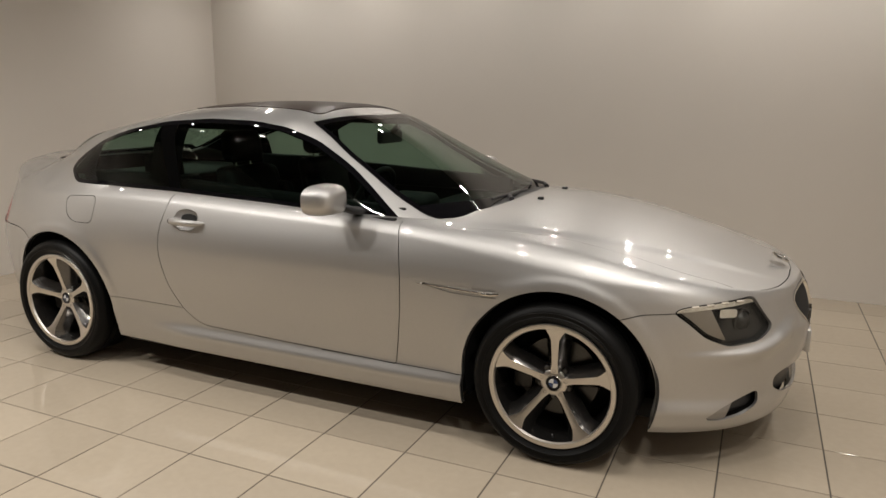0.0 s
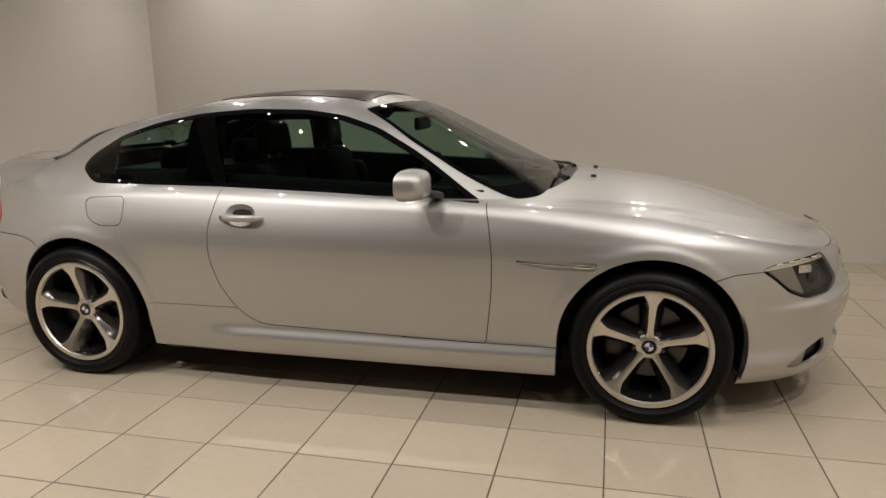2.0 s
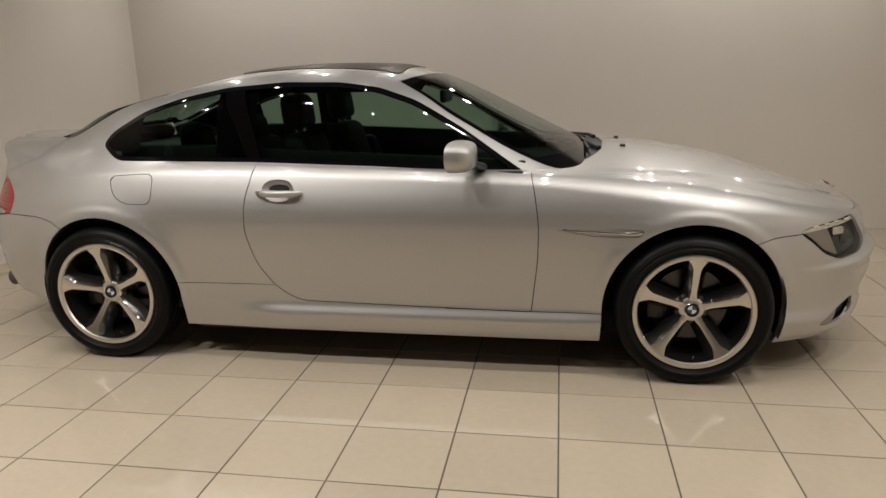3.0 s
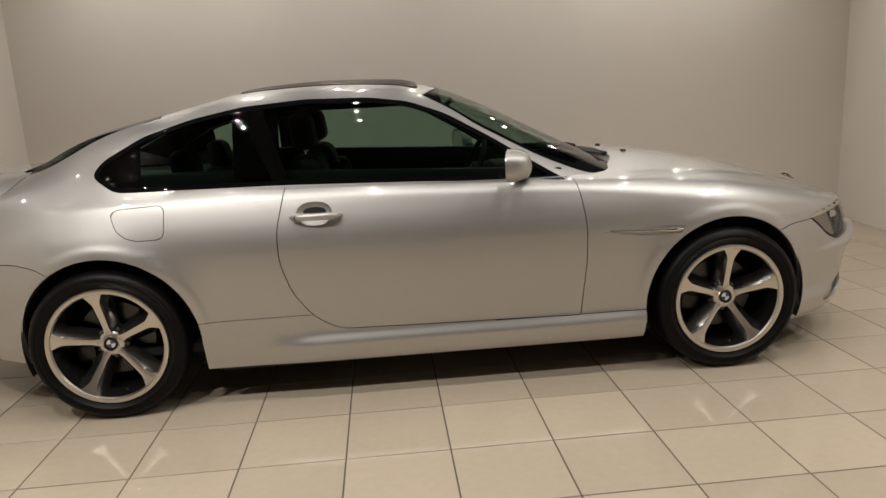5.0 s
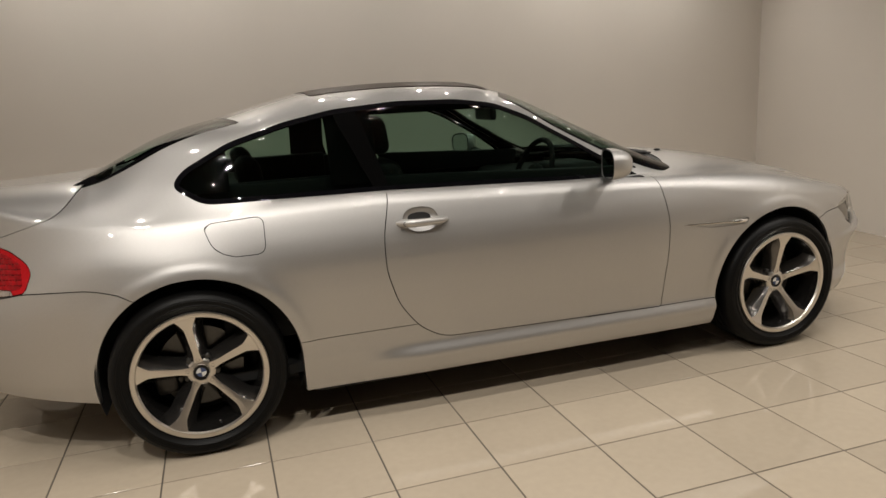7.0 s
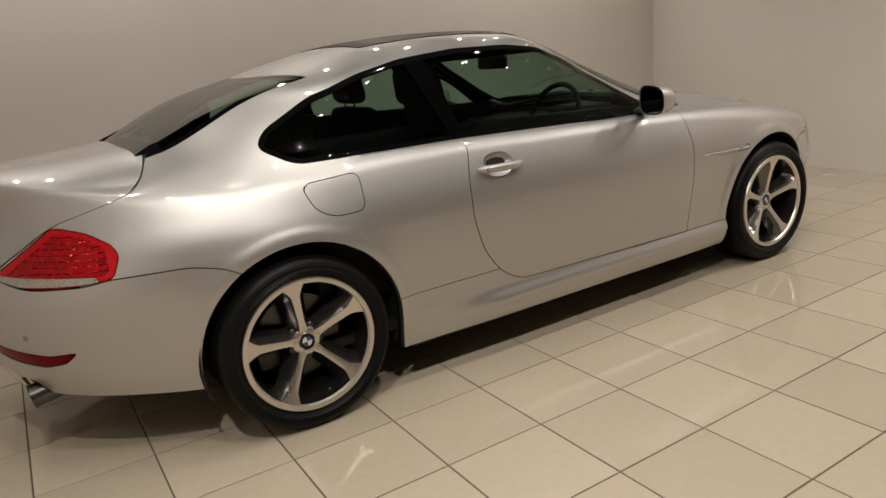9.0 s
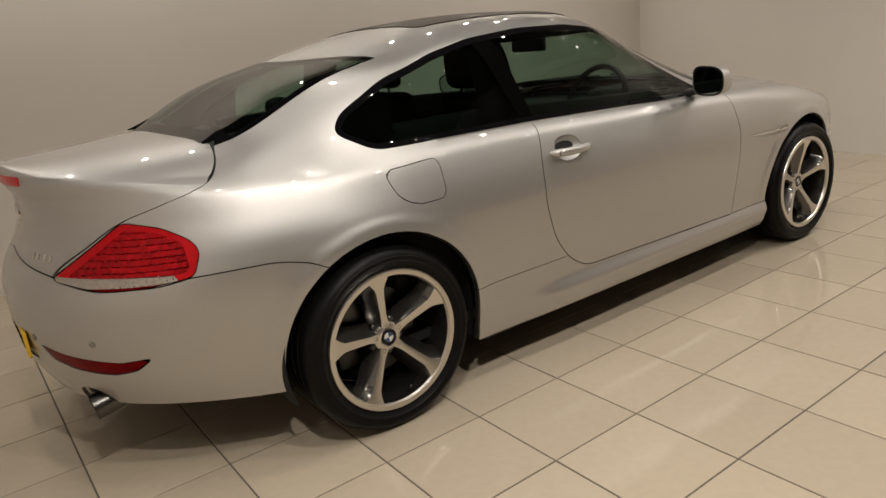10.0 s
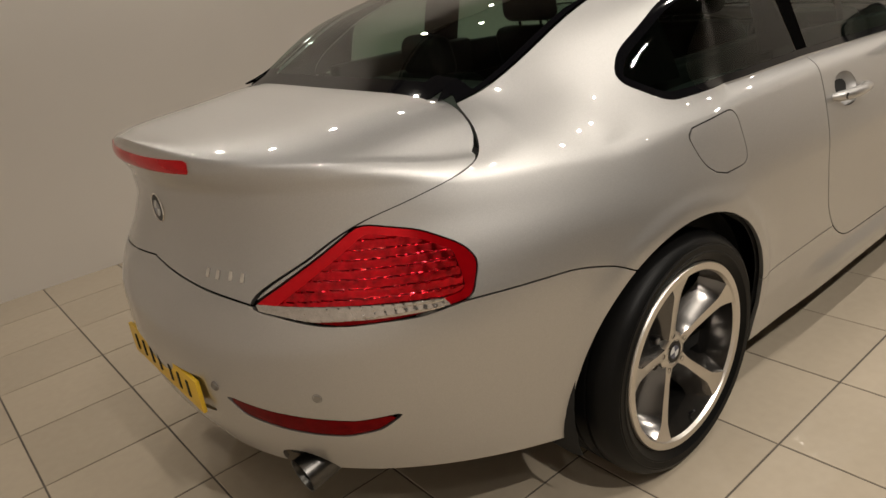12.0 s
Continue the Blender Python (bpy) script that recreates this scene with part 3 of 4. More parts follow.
front_seam = spline((1.6, 0.625), (1.65, 0.642), (1.72, 0.660), (1.82, 0.668), (1.95, 0.70), (2.3, 0.70))
front_bumper, side = side.take(lambda P: np.minimum(P[:, 0] - 1.6, np.where(P[:, 0] > 2.0, 1.0, front_seam(P[:, 0]) - P[:, 2])))
tail_seam_y = spline((0.0, 0.773), (0.13, 0.76), (0.26, 0.747), (0.42, 0.729), (0.5, 0.708), (0.6, 0.69), (0.9, 0.69))
tail_seam_x = spline((-2.4, 0.69), (-2.1, 0.691), (-1.985, 0.708), (-1.785, 0.712), (-1.66, 0.690), (-1.6, 0.66))
rear_bumper, side = side.take(lambda P: np.minimum(-1.55 - P[:, 0], np.where(np.abs(P[:, 1]) < 0.6, tail_seam_y(np.abs(P[:, 1])), tail_seam_x(P[:, 0])) - P[:, 2]))


def boot(P):
    """Positive on the boot lid, inside the line that climbs from the lamp to the rear window."""
    return np.where(P[:, 0] < 0, boot_line(P[:, 2]) - P[:, 0], -1.0)


boot_rear, side = side.take(boot, 0.003)
sill, side = side.take(lambda P: np.minimum(np.where(P[:, 0] < 0.3, 0.408, 0.318 - 0.006 * P[:, 0]) - P[:, 2], 1.06 - np.abs(P[:, 0])), 0.0015)

upper, _ = upper.cut(lambda P: np.maximum(deck(P) - house_top(P) + 0.012, np.minimum(boot(P), np.abs(P[:, 1]) - 0.44)))
_, upper = upper.cut(lambda P: np.minimum(np.minimum(base_y(P[:, 0]) - 0.06 - np.abs(P[:, 1]), P[:, 0] + 1.5), cowl_x(np.abs(P[:, 1])) - 0.14 - P[:, 0]))
cowl, upper = upper.cut(lambda P: np.minimum(cowl_x(np.abs(P[:, 1])) - P[:, 0], np.minimum(P[:, 0] - 0.3, 0.735 - np.abs(P[:, 1]))))
hood, upper = upper.take(lambda P: np.minimum(np.minimum(hood_edge(P[:, 0]) - np.abs(P[:, 1]), hood_front(np.abs(P[:, 1])) - P[:, 0]), P[:, 0] - 0.78 + 0.35 * (np.abs(P[:, 1]) - 0.75)) * np.interp(P[:, 0], [1.78, 2.0], [4.0, 1.0]))
boot_top, upper = upper.take(boot, 0.003)
nose_top, upper = upper.cut(lambda P: P[:, 0] - 2.0)
door_top, upper = upper.take(lambda P: np.minimum(0.66 - P[:, 0], P[:, 0] + 0.58))

_, side = side.cut(in_quarter)
_, upper = upper.cut(lambda P: np.minimum(np.minimum(P[:, 0] - QUARTER[0], QUARTER[1] - P[:, 0]), np.abs(P[:, 1]) - 0.3))
fender, flank_skin = side.plus(upper).cut(lambda P: P[:, 0] - 0.1)
body_sides = both(flank_skin, "side_panel", PAINT)
fenders = both(fender, "front_fender", PAINT)
doors = both(door.plus(door_top), "door", PAINT)
both(fuel, "fuel_flap", PAINT, parents=body_sides)
both(sill, "sill", PAINT)
front_part = joined(front_bumper.plus(nose_top), "front_bumper", PAINT)
notch, rear_bumper = rear_bumper.take(yz(NOTCH, False), 0.0005)
recess, rear_bumper = rear_bumper.take(yz(PLATE_RECESS, False), 0.0005)
rear_part = joined(rear_bumper, "rear_bumper", PAINT)
joined(recess, "plate_recess", PAINT, "shallow number plate recess", 0, -0.006, parent=rear_part)
both(notch, "exhaust_recess", LINER, "dark recess round the exhaust", 0, -0.02, parents=(rear_part, rear_part))
hood_part = joined(hood, "hood", PAINT)
boot_part = joined(boot_top.plus(boot_rear), "boot_lid", PAINT)
cowl_part = joined(cowl, "cowl", BLACK, outward=-0.008)

# the glasshouse: roof, glass, trim
house = Skin.grid(HOUSE)
house, _ = house.cut(lambda P: P[:, 2] - deck(P) + 0.012)
_, house = house.cut(in_quarter)
swept, _ = Skin.grid(SWEEP).cut(lambda P: np.maximum(-0.003 - boot(P), 0.512 - np.abs(P[:, 1])))
house = house.plus(swept)
DLO = rounded([(-1.315, 0.985), (-1.43, 1.055), (-1.385, 1.115), (-1.2, 1.212), (-0.98, 1.278), (-0.77, 1.318), (-0.49, 1.338), (-0.21, 1.332), (-0.03, 1.306), (0.14, 1.243), (0.35, 1.122), (0.55, 0.992), (0.665, 0.922), (0.6, 0.925), (0.0, 0.957), (-0.6, 0.977)], 0.04)
shield_y = spline((0.0, 0.515), (0.05, 0.53), (0.23, 0.580), (0.43, 0.628), (0.63, 0.69), (0.80, 0.73), (1.1, 0.74))
screen_y = spline((-2.0, 0.46), (-1.85, 0.513), (-1.78, 0.538), (-1.70, 0.556), (-1.5, 0.578), (-1.3, 0.587), (-1.12, 0.59), (-1.0, 0.59))
band, house = house.cut(lambda P: np.minimum(xz(DLO)(P), np.abs(P[:, 1]) - 0.45))
shield, house = house.take(lambda P: np.minimum(P[:, 0] - (0.165 - 0.13 * (P[:, 1] / 0.55) ** 2), shield_y(P[:, 0]) - np.abs(P[:, 1])), 0.003)
screen, house = house.take(lambda P: np.minimum(-1.225 + 0.08 * (P[:, 1] / 0.58) ** 2 - P[:, 0], screen_y(P[:, 0]) - np.abs(P[:, 1])), 0.003)
SUNROOF = rounded([(-0.82, -0.42), (0.03, -0.455), (0.03, 0.455), (-0.82, 0.42)], 0.05)
sunroof, house = house.take(lambda P: np.minimum(inside(SUNROOF, P[:, :2]), P[:, 2] - 1.2), 0.002)
roof_part = joined(house, "roof", PAINT, depth=0.02)
joined(sunroof, "sunroof", ROOF_GLASS, "dark glass sunroof panel", outward=0.003, parent=roof_part)
shield_frit, shield_clear = shield.cut(lambda P: np.maximum(np.abs(P[:, 1]) - shield_y(P[:, 0]) + 0.022, np.maximum(0.205 - 0.13 * (P[:, 1] / 0.55) ** 2 - P[:, 0], P[:, 0] - cowl_x(np.abs(P[:, 1])) + 0.10)))
screen_frit, screen_clear = screen.cut(lambda P: np.maximum(np.abs(P[:, 1]) - screen_y(P[:, 0]) + 0.015, np.maximum(P[:, 0] + 1.247 - 0.08 * (P[:, 1] / 0.58) ** 2, np.maximum(deck(P) + 0.024 - P[:, 2], np.minimum(-1.72 - P[:, 0], np.abs(P[:, 1]) - 0.40)))))
shield_part = joined(shield_clear, "windscreen", GLASS, "green tinted windscreen", depth=0)
joined(shield_frit, "windscreen_edge", TRIM, "black glass border", depth=0.004, parent=shield_part)
screen_part = joined(screen_clear, "rear_window", GLASS, "green tinted rear window", depth=0)
joined(screen_frit, "rear_window_edge", TRIM, "black glass border", depth=0.004, parent=screen_part)
PILLAR = [(-0.70, 1.40), (-0.66, 1.26), (-0.545, 0.90), (-0.60, 0.90), (-0.76, 1.26), (-0.79, 1.40)]
glazed, edge_band = band.cut(lambda P: xz(DLO)(P) - 0.020)
pillar, glazed = glazed.cut(xz(PILLAR))
pane_q, glazed = glazed.cut(lambda P: -0.64 - P[:, 0])
rear_bit, edge_band = edge_band.cut(lambda P: -0.62 - 0.35 * (P[:, 2] - 0.97) - P[:, 0])
both(pillar, "window_pillar", PILLAR_BLACK, "satin black pillar between the windows", 0.006, parents=body_sides)
both(rear_bit, "window_trim", TRIM, "gloss black window surround", 0.006, parents=body_sides)
both(pane_q, "quarter_window", GLASS, "dark green tinted glass", 0, parents=body_sides)
both(edge_band, "door_window_trim", TRIM, "gloss black window surround", 0.006, parents=doors)
both(glazed, "door_window", GLASS, "dark green tinted glass", 0, parents=doors)


# ---- lamps, grilles and badges of the car ----
def sweep(points, radii, sides=12, flat=1.0, caps=True):
    """A tube along a line of points; flat squeezes it in z."""
    bm = bmesh.new()
    pts = [Vector(p) for p in points]
    rings = []
    for i, p in enumerate(pts):
        way = (pts[min(i + 1, len(pts) - 1)] - pts[max(i - 1, 0)]).normalized()
        ref = Vector((0, 0, 1)) if abs(way.z) < 0.9 else Vector((1, 0, 0))
        u = way.cross(ref).normalized()
        v = u.cross(way)
        rings.append([bm.verts.new(p + (u * math.cos(a) + v * math.sin(a) * flat) * radii[i]) for a in [2 * math.pi * k / sides for k in range(sides)]])
    for a, b in zip(rings, rings[1:]):
        for k in range(sides):
            bm.faces.new((a[k], a[(k + 1) % sides], b[(k + 1) % sides], b[k]))
    if caps:
        bm.faces.new(rings[0][::-1])
        bm.faces.new(rings[-1])
    bmesh.ops.recalc_face_normals(bm, faces=bm.faces)
    return bm


def lathe(profile, seg=64, start=0.0, turn=2 * math.pi):
    """A ring turned about the y axis from (radius, y) pairs, or an arc of it."""
    bm = bmesh.new()
    full = turn > 6.28
    steps = seg if full else seg + 1
    rings = []
    for k in range(steps):
        a = start + turn * k / seg
        rings.append([bm.verts.new((r * math.cos(a), y, r * math.sin(a))) for r, y in profile])
    for k in range(seg):
        a, b = rings[k], rings[(k + 1) % steps]
        for i in range(len(profile) - 1):
            bm.faces.new((a[i], a[i + 1], b[i + 1], b[i]))
    bmesh.ops.remove_doubles(bm, verts=bm.verts, dist=1e-5)
    bmesh.ops.recalc_face_normals(bm, faces=bm.faces)
    return bm


def moved(bm, m):
    bmesh.ops.transform(bm, matrix=m, verts=bm.verts)
    return bm


def merge(*bms):
    out = bms[0]
    for b in bms[1:]:
        me = bpy.data.meshes.new("join")
        b.to_mesh(me)
        b.free()
        out.from_mesh(me)
        bpy.data.meshes.remove(me)
    return out


def facing(normal, at):
    """A pose whose -y looks along the normal."""
    y = -Vector(normal).normalized()
    x = y.cross(Vector((0, 0, 1))).normalized()
    z = x.cross(y)
    return Matrix.Translation(at) @ Matrix((x, y, z)).transposed().to_4x4()


BLUE = material("badge_blue", (0.008, 0.03, 0.10), 0.2, 0, coat=1.0)
WHITE = material("badge_white", (0.55, 0.55, 0.54), 0.2, 0, coat=1.0)


def badge_bm(r):
    """A round badge: rim, dark ring, quartered field."""
    bm = lathe([(r, 0.004), (r, -0.001), (r * 0.95, -0.003), (r * 0.9, -0.002)], 40)
    for f in bm.faces:
        f.material_index = 0
    ring_bm = lathe([(r * 0.9, -0.002), (r * 0.56, -0.0025)], 40)
    for f in ring_bm.faces:
        f.material_index = 1
    bm = merge(bm, ring_bm)
    for q in range(4):
        hub = bm.verts.new((0, -0.003, 0))
        rim = [bm.verts.new((r * 0.56 * math.cos(a), -0.0025, r * 0.56 * math.sin(a))) for a in [q * math.pi / 2 + math.pi / 2 * k / 8 for k in range(9)]]
        for a, b in zip(rim, rim[1:]):
            f = bm.faces.new((hub, a, b))
            f.material_index = 2 + q % 2
    bmesh.ops.recalc_face_normals(bm, faces=bm.faces)
    return bm


BADGE_MATS = (CHROME, TRIM, BLUE, WHITE)
part("badge", moved(badge_bm(0.041), facing((0.45, 0, 0.9), (2.188, 0, 0.762))), BADGE_MATS, hood_part, "round blue and white quartered badge")
part("badge", moved(badge_bm(0.038), facing((-1, 0, 0.05), tail_at(-0.001, 0.888)[0] + Vector((-0.003, 0, 0)))), BADGE_MATS, boot_part, "round blue and white quartered badge")

# headlights: dark housing, projector, upper light strip, lens
lens_top, lens_low = headlight.cut(lambda P: P[:, 2] - (0.668 + 0.13 * (P[:, 0] - 1.82)))
HOUSING = material("lamp_housing", (0.035, 0.033, 0.031), 0.3, 0.4, 0.3, 60)
SHINY = material("lamp_reflector", (0.72, 0.70, 0.66), 0.16, 1.0, 0.25, 70)
CLEAR_STRIP = material("clear_facet", (0.48, 0.44, 0.41), 0.13, 0.85, 0.3, 90, 0.1, 0.5)
lamps = both(headlight, "headlight", HOUSING, "headlight with dark housing and bright upper strip", 0.012, -0.035)
both(headlight, "lens", CLEAR, "clear plastic lens", 0, 0.001, parents=lamps)
bowl, _ = lens_low.cut(lambda P: np.minimum(1.985 - 0.5 * (P[:, 2] - 0.62) - P[:, 0], inside(HEADLIGHT, P[:, [0, 2]]) - 0.014))
both(bowl, "side_reflector", material("grey_reflector", (0.30, 0.275, 0.25), 0.28, 0.85, 0.1, 60), "clear grey indicator reflector", 0.004, -0.012, parents=lamps)
square, _ = lens_low.cut(lambda P: np.minimum(np.minimum(P[:, 0] - 1.985, 2.045 - P[:, 0]), np.minimum(P[:, 2] - 0.652, 0.684 - P[:, 2])))
both(square, "beam_bezel", SHINY, "small bright bezel", 0.004, -0.014, parents=lamps)
both(lens_top, "light_strip", SHINY, "bright upper strip", 0.004, -0.006, parents=lamps)
for s, p in zip((-1, 1), lamps):
    for at, r in (((2.055, 0.64 * s, 0.625), 0.042),):
        part("projector", moved(lathe([(r * 1.15, 0.03), (r * 1.15, -0.002), (r, -0.006), (r * 0.9, 0.0), (r * 0.8, -0.008), (r * 0.5, -0.02), (0, -0.024)], 28), facing((0.8, 0.55 * s, 0), Vector(at))), HOUSING, p, "round dark projector lamp")
    for k in range(4):
        x = 1.89 + 0.05 * k
        y = float(np.interp(x, [1.82, 1.95, 2.05, 2.12], [0.80, 0.735, 0.66, 0.58])) * s
        z = 0.692 + 0.12 * (x - 1.89)
        part("light_tube", sweep([(x - 0.012, y + 0.010 * s, z - 0.001), (x + 0.012, y - 0.002 * s, z + 0.001)], [0.008, 0.008], 8), CHROME, p, "small bright lamp in the strip")

# tail lights: red lens with rows of facets and a clear lower strip
RED = material("red_lens", (0.60, 0.003, 0.010), 0.12, 0.65, 0.2, 45, 0.0, 0.06)
DARK_RED = material("dark_red_lens", (0.17, 0.002, 0.004), 0.16, 1.0, 0.5, 40, 0.0, 0.08)
RED_BAR = material("red_facet", (0.60, 0.003, 0.008), 0.14, 0.97, 2.2, 55, 0.0, 0.3)
clear_low, red_up = taillight.cut(lambda P: np.minimum(0.728 - 0.04 * (P[:, 0] + 2.2) - P[:, 2], -2.03 - P[:, 0]))
clear_low, red_rim = clear_low.cut(lambda P: P[:, 2] - (0.699 + 0.02 * np.abs(P[:, 0] + 2.17)))
facets, red_border = red_up.cut(lambda P: np.minimum(inside(TAILLIGHT, P[:, [0, 2]]) - 0.018, -1.99 - P[:, 0]))
facets = facets.finer().finer()
fx, fz = facets.V[:, 0], facets.V[:, 2]
ridge = (fz - 0.16 * np.abs(fx + 2.2) * (fx + 2.0)) / 0.019 % 1.0
facets.V[:, 1] += 0.006 * (1 - ridge) + 0.0007 * np.sin(fx * 230 + 3 * np.floor((fz - 0.7) / 0.019))
tail_parts = both(red_border, "tail_light", RED, "red tail light with clear lower strip", 0.02)
both(red_rim, "lens_edge", DARK_RED, "dark red lower lens edge", 0.012, parents=tail_parts)
clear_low = clear_low.finer().finer()
clear_low.V[:, 1] -= 0.0025 * ((clear_low.V[:, 0] / 0.017) % 1.0) + 0.001 * np.sin(clear_low.V[:, 2] * 420)
both(clear_low, "reversing_lamp", CLEAR_STRIP, "clear faceted strip", 0.01, 0.0015, parents=tail_parts)
both(facets, "light_unit", RED_BAR, "ridged bright red light unit", 0.0, 0.0, parents=tail_parts)
both(reflector, "rear_reflector", DARK_RED, "long red reflector", 0.01, -0.002, parents=(rear_part, rear_part))

# front openings
fog_side, intake = intake.cut(lambda P: 2.045 + 0.3 * (P[:, 2] - 0.28) - P[:, 0])
both(fog_side, "fog_bezel", material("fog_lamp_bezel", (0.30, 0.29, 0.28), 0.3, 0.8, 0.15, 120), "grey fog lamp bezel", 0.004, -0.006, parents=(front_part, front_part))
both(intake, "air_intake", BLACK, "dark air intake", 0.012, -0.03, parents=(front_part, front_part))
joined(lower_grille, "lower_grille", BLACK, "black lower grille", outward=-0.03, parent=front_part)
kidney_rim, kidney_in = kidney.cut(lambda P: 0.009 - inside(KIDNEY, P[:, [1, 2]]))
both(kidney_rim, "grille_frame", CHROME, "chrome kidney grille frame", 0.012, 0.003, parents=(front_part, front_part))
both(kidney_in, "grille_mesh", LINER, "black grille opening", 0.0, -0.010, parents=(front_part, front_part))
for s in (-1, 1):
    for k in range(9):
        y = 0.065 + 0.024 * k
        zt, zb = 0.672 - 0.002 * k, float(np.interp(y, [0.04, 0.1, 0.19, 0.265, 0.32], [0.555, 0.52, 0.518, 0.57, 0.63])) + 0.006
        x = 2.278 - 0.8 * y * y
        part("grille_slat", sweep([(x - 0.012, s * y, zt), (x + 0.015, s * y, (zt + zb) / 2), (x + 0.008, s * y, zb)], [0.004, 0.0045, 0.004], 6), TRIM, front_part)
    part("washer_cap", sweep([(2.09, 0.66 * s, 0.522), (2.112, 0.672 * s, 0.520)], [0.013, 0.010], 12), PAINT, front_part)
part("plate_holder", box_bm(2.306, 2.327, -0.25, 0.25, 0.41, 0.505, 0.004), PAINT, front_part, "number plate mount")

# side vents with indicator
vents = both(vent, "side_vent", PAINT, "recessed side vent", 0.003, -0.005, parents=fenders)
for s, p in zip((-1, 1), fenders):
    part("vent_blade", sweep([(0.80, 0.916 * s, 0.693), (0.90, 0.917 * s, 0.690), (1.0, 0.917 * s, 0.686), (1.085, 0.918 * s, 0.684)], [0.002, 0.0035, 0.004, 0.004], 8, 0.8), CHROME, p, "chrome vent blade")
    part("indicator", sweep([(1.075, 0.912 * s, 0.683), (1.095, 0.917 * s, 0.683), (1.135, 0.917 * s, 0.684), (1.165, 0.912 * s, 0.687)], [0.006, 0.012, 0.013, 0.007], 10, 0.8), SHINY, p, "clear side indicator lens")

# door handles in their cups
cup.V[:, 1] += 0.032 * np.clip(inside(CUP, cup.V[:, [0, 2]]) / 0.045, 0, 1) ** 0.6
both(cup, "handle_cup", PAINT, "recess behind the handle", 0.0, parents=doors)
for s, p in zip((-1, 1), doors):
    y = 0.905
    pts = [(-0.572, y - 0.018, 0.846), (-0.555, y, 0.847), (-0.52, y + 0.018, 0.848), (-0.46, y + 0.024, 0.848), (-0.40, y + 0.02, 0.848), (-0.368, y + 0.004, 0.847), (-0.352, y - 0.018, 0.846)]
    part("door_handle", sweep([(a, b * s, c) for a, b, c in pts], [0.008, 0.016, 0.017, 0.0165, 0.016, 0.012, 0.005], 14, 1.0), PAINT, p, "silver pull handle")
    part("lock", moved(lathe([(0.010, 0.006), (0.010, -0.002), (0.0075, -0.004), (0.006, -0.001), (0, 0.0)], 18), facing((0, s, 0), (-0.545, (y + 0.018) * s, 0.847))), STEEL, p)


# side mirrors
def mirror_shell(s):
    bm = bmesh.new()
    rows, cols = 22, 28
    grid = []
    for i in range(rows + 1):
        v = i / rows
        th = v * math.pi / 2
        ring_v = []
        depth = math.sin(th) ** 0.75
        k = max(math.cos(th), 0.0) ** 0.55
        for j in range(cols):
            a = 2 * math.pi * j / cols
            ca, sa = math.cos(a), math.sin(a)
            e = 2 / 3.2
            yy = 0.098 * math.copysign(abs(ca) ** e, ca) * k
            zz = 0.067 * math.copysign(abs(sa) ** e, sa) * k * (1 - 0.12 * ca)
            ring_v.append(bm.verts.new((0.362 + 0.098 * depth - 0.05 * (yy / 0.092) * 0.5 * (1 - v), s * (0.968 + yy), 1.019 + zz)))
        grid.append(ring_v)
    for a, b in zip(grid, grid[1:]):
        for j in range(cols):
            bm.faces.new((a[j], a[(j + 1) % cols], b[(j + 1) % cols], b[j]))
    bmesh.ops.remove_doubles(bm, verts=bm.verts, dist=1e-4)
    bmesh.ops.recalc_face_normals(bm, faces=bm.faces)
    return bm


def mirror_face(s, shrink, x):
    bm = bmesh.new()
    e = 2 / 3.2
    vs = []
    for j in range(28):
        a = 2 * math.pi * j / 28
        ca, sa = math.cos(a), math.sin(a)
        yy = 0.098 * shrink * math.copysign(abs(ca) ** e, ca)
        vs.append(bm.verts.new((x - 0.05 * (yy / 0.092) * 0.5, s * (0.968 + yy), 1.019 + 0.067 * shrink * math.copysign(abs(sa) ** e, sa) * (1 - 0.12 * ca))))
    bm.faces.new(vs if s > 0 else vs[::-1])
    return bm


MIRROR = material("mirror_glass", (0.62, 0.68, 0.66), 0.02, 1.0)
for s, p in zip((-1, 1), doors):
    part("mirror_housing", mirror_shell(s), PAINT, p, "silver door mirror housing")
    part("mirror_back", mirror_face(s, 0.985, 0.367), BLACK, p)
    part("mirror_glass", mirror_face(s, 0.88, 0.364), MIRROR, p, "mirror glass")
    part("mirror_arm", sweep([(0.46, 0.80 * s, 0.955), (0.45, 0.85 * s, 0.965), (0.425, 0.90 * s, 0.985), (0.415, 0.94 * s, 1.0)], [0.032, 0.03, 0.026, 0.022], 12, 0.6), BLACK, p, "black mirror arm")

# wipers, washer jets
for y0, y1, x1 in ((-0.30, 0.26, 0.985), (0.30, 0.70, 0.80)):
    a, b = Vector((1.0, y0, 0.982)), Vector((x1, y1, 0.965))
    mid = (a + b) / 2 + Vector((-0.04, 0, 0.014))
    part("wiper_arm", sweep([a, a + Vector((-0.03, 0.05, 0.010)), mid, b + Vector((-0.02, -0.05, 0.008))], [0.013, 0.010, 0.008, 0.005], 8), BLACK, cowl_part, "black wiper arm")
    part("wiper_blade", sweep([a + Vector((-0.055, -0.12, 0.012)), mid + Vector((-0.012, 0, -0.004)), b], [0.006, 0.009, 0.006], 6), BLACK, cowl_part, "black wiper blade")
for s in (-1, 1):
    part("washer_jet", box_bm(1.108, 1.134, 0.225 * s - 0.014, 0.225 * s + 0.014, 0.968, 0.993, 0.004), BLACK, hood_part, "small black washer jet")

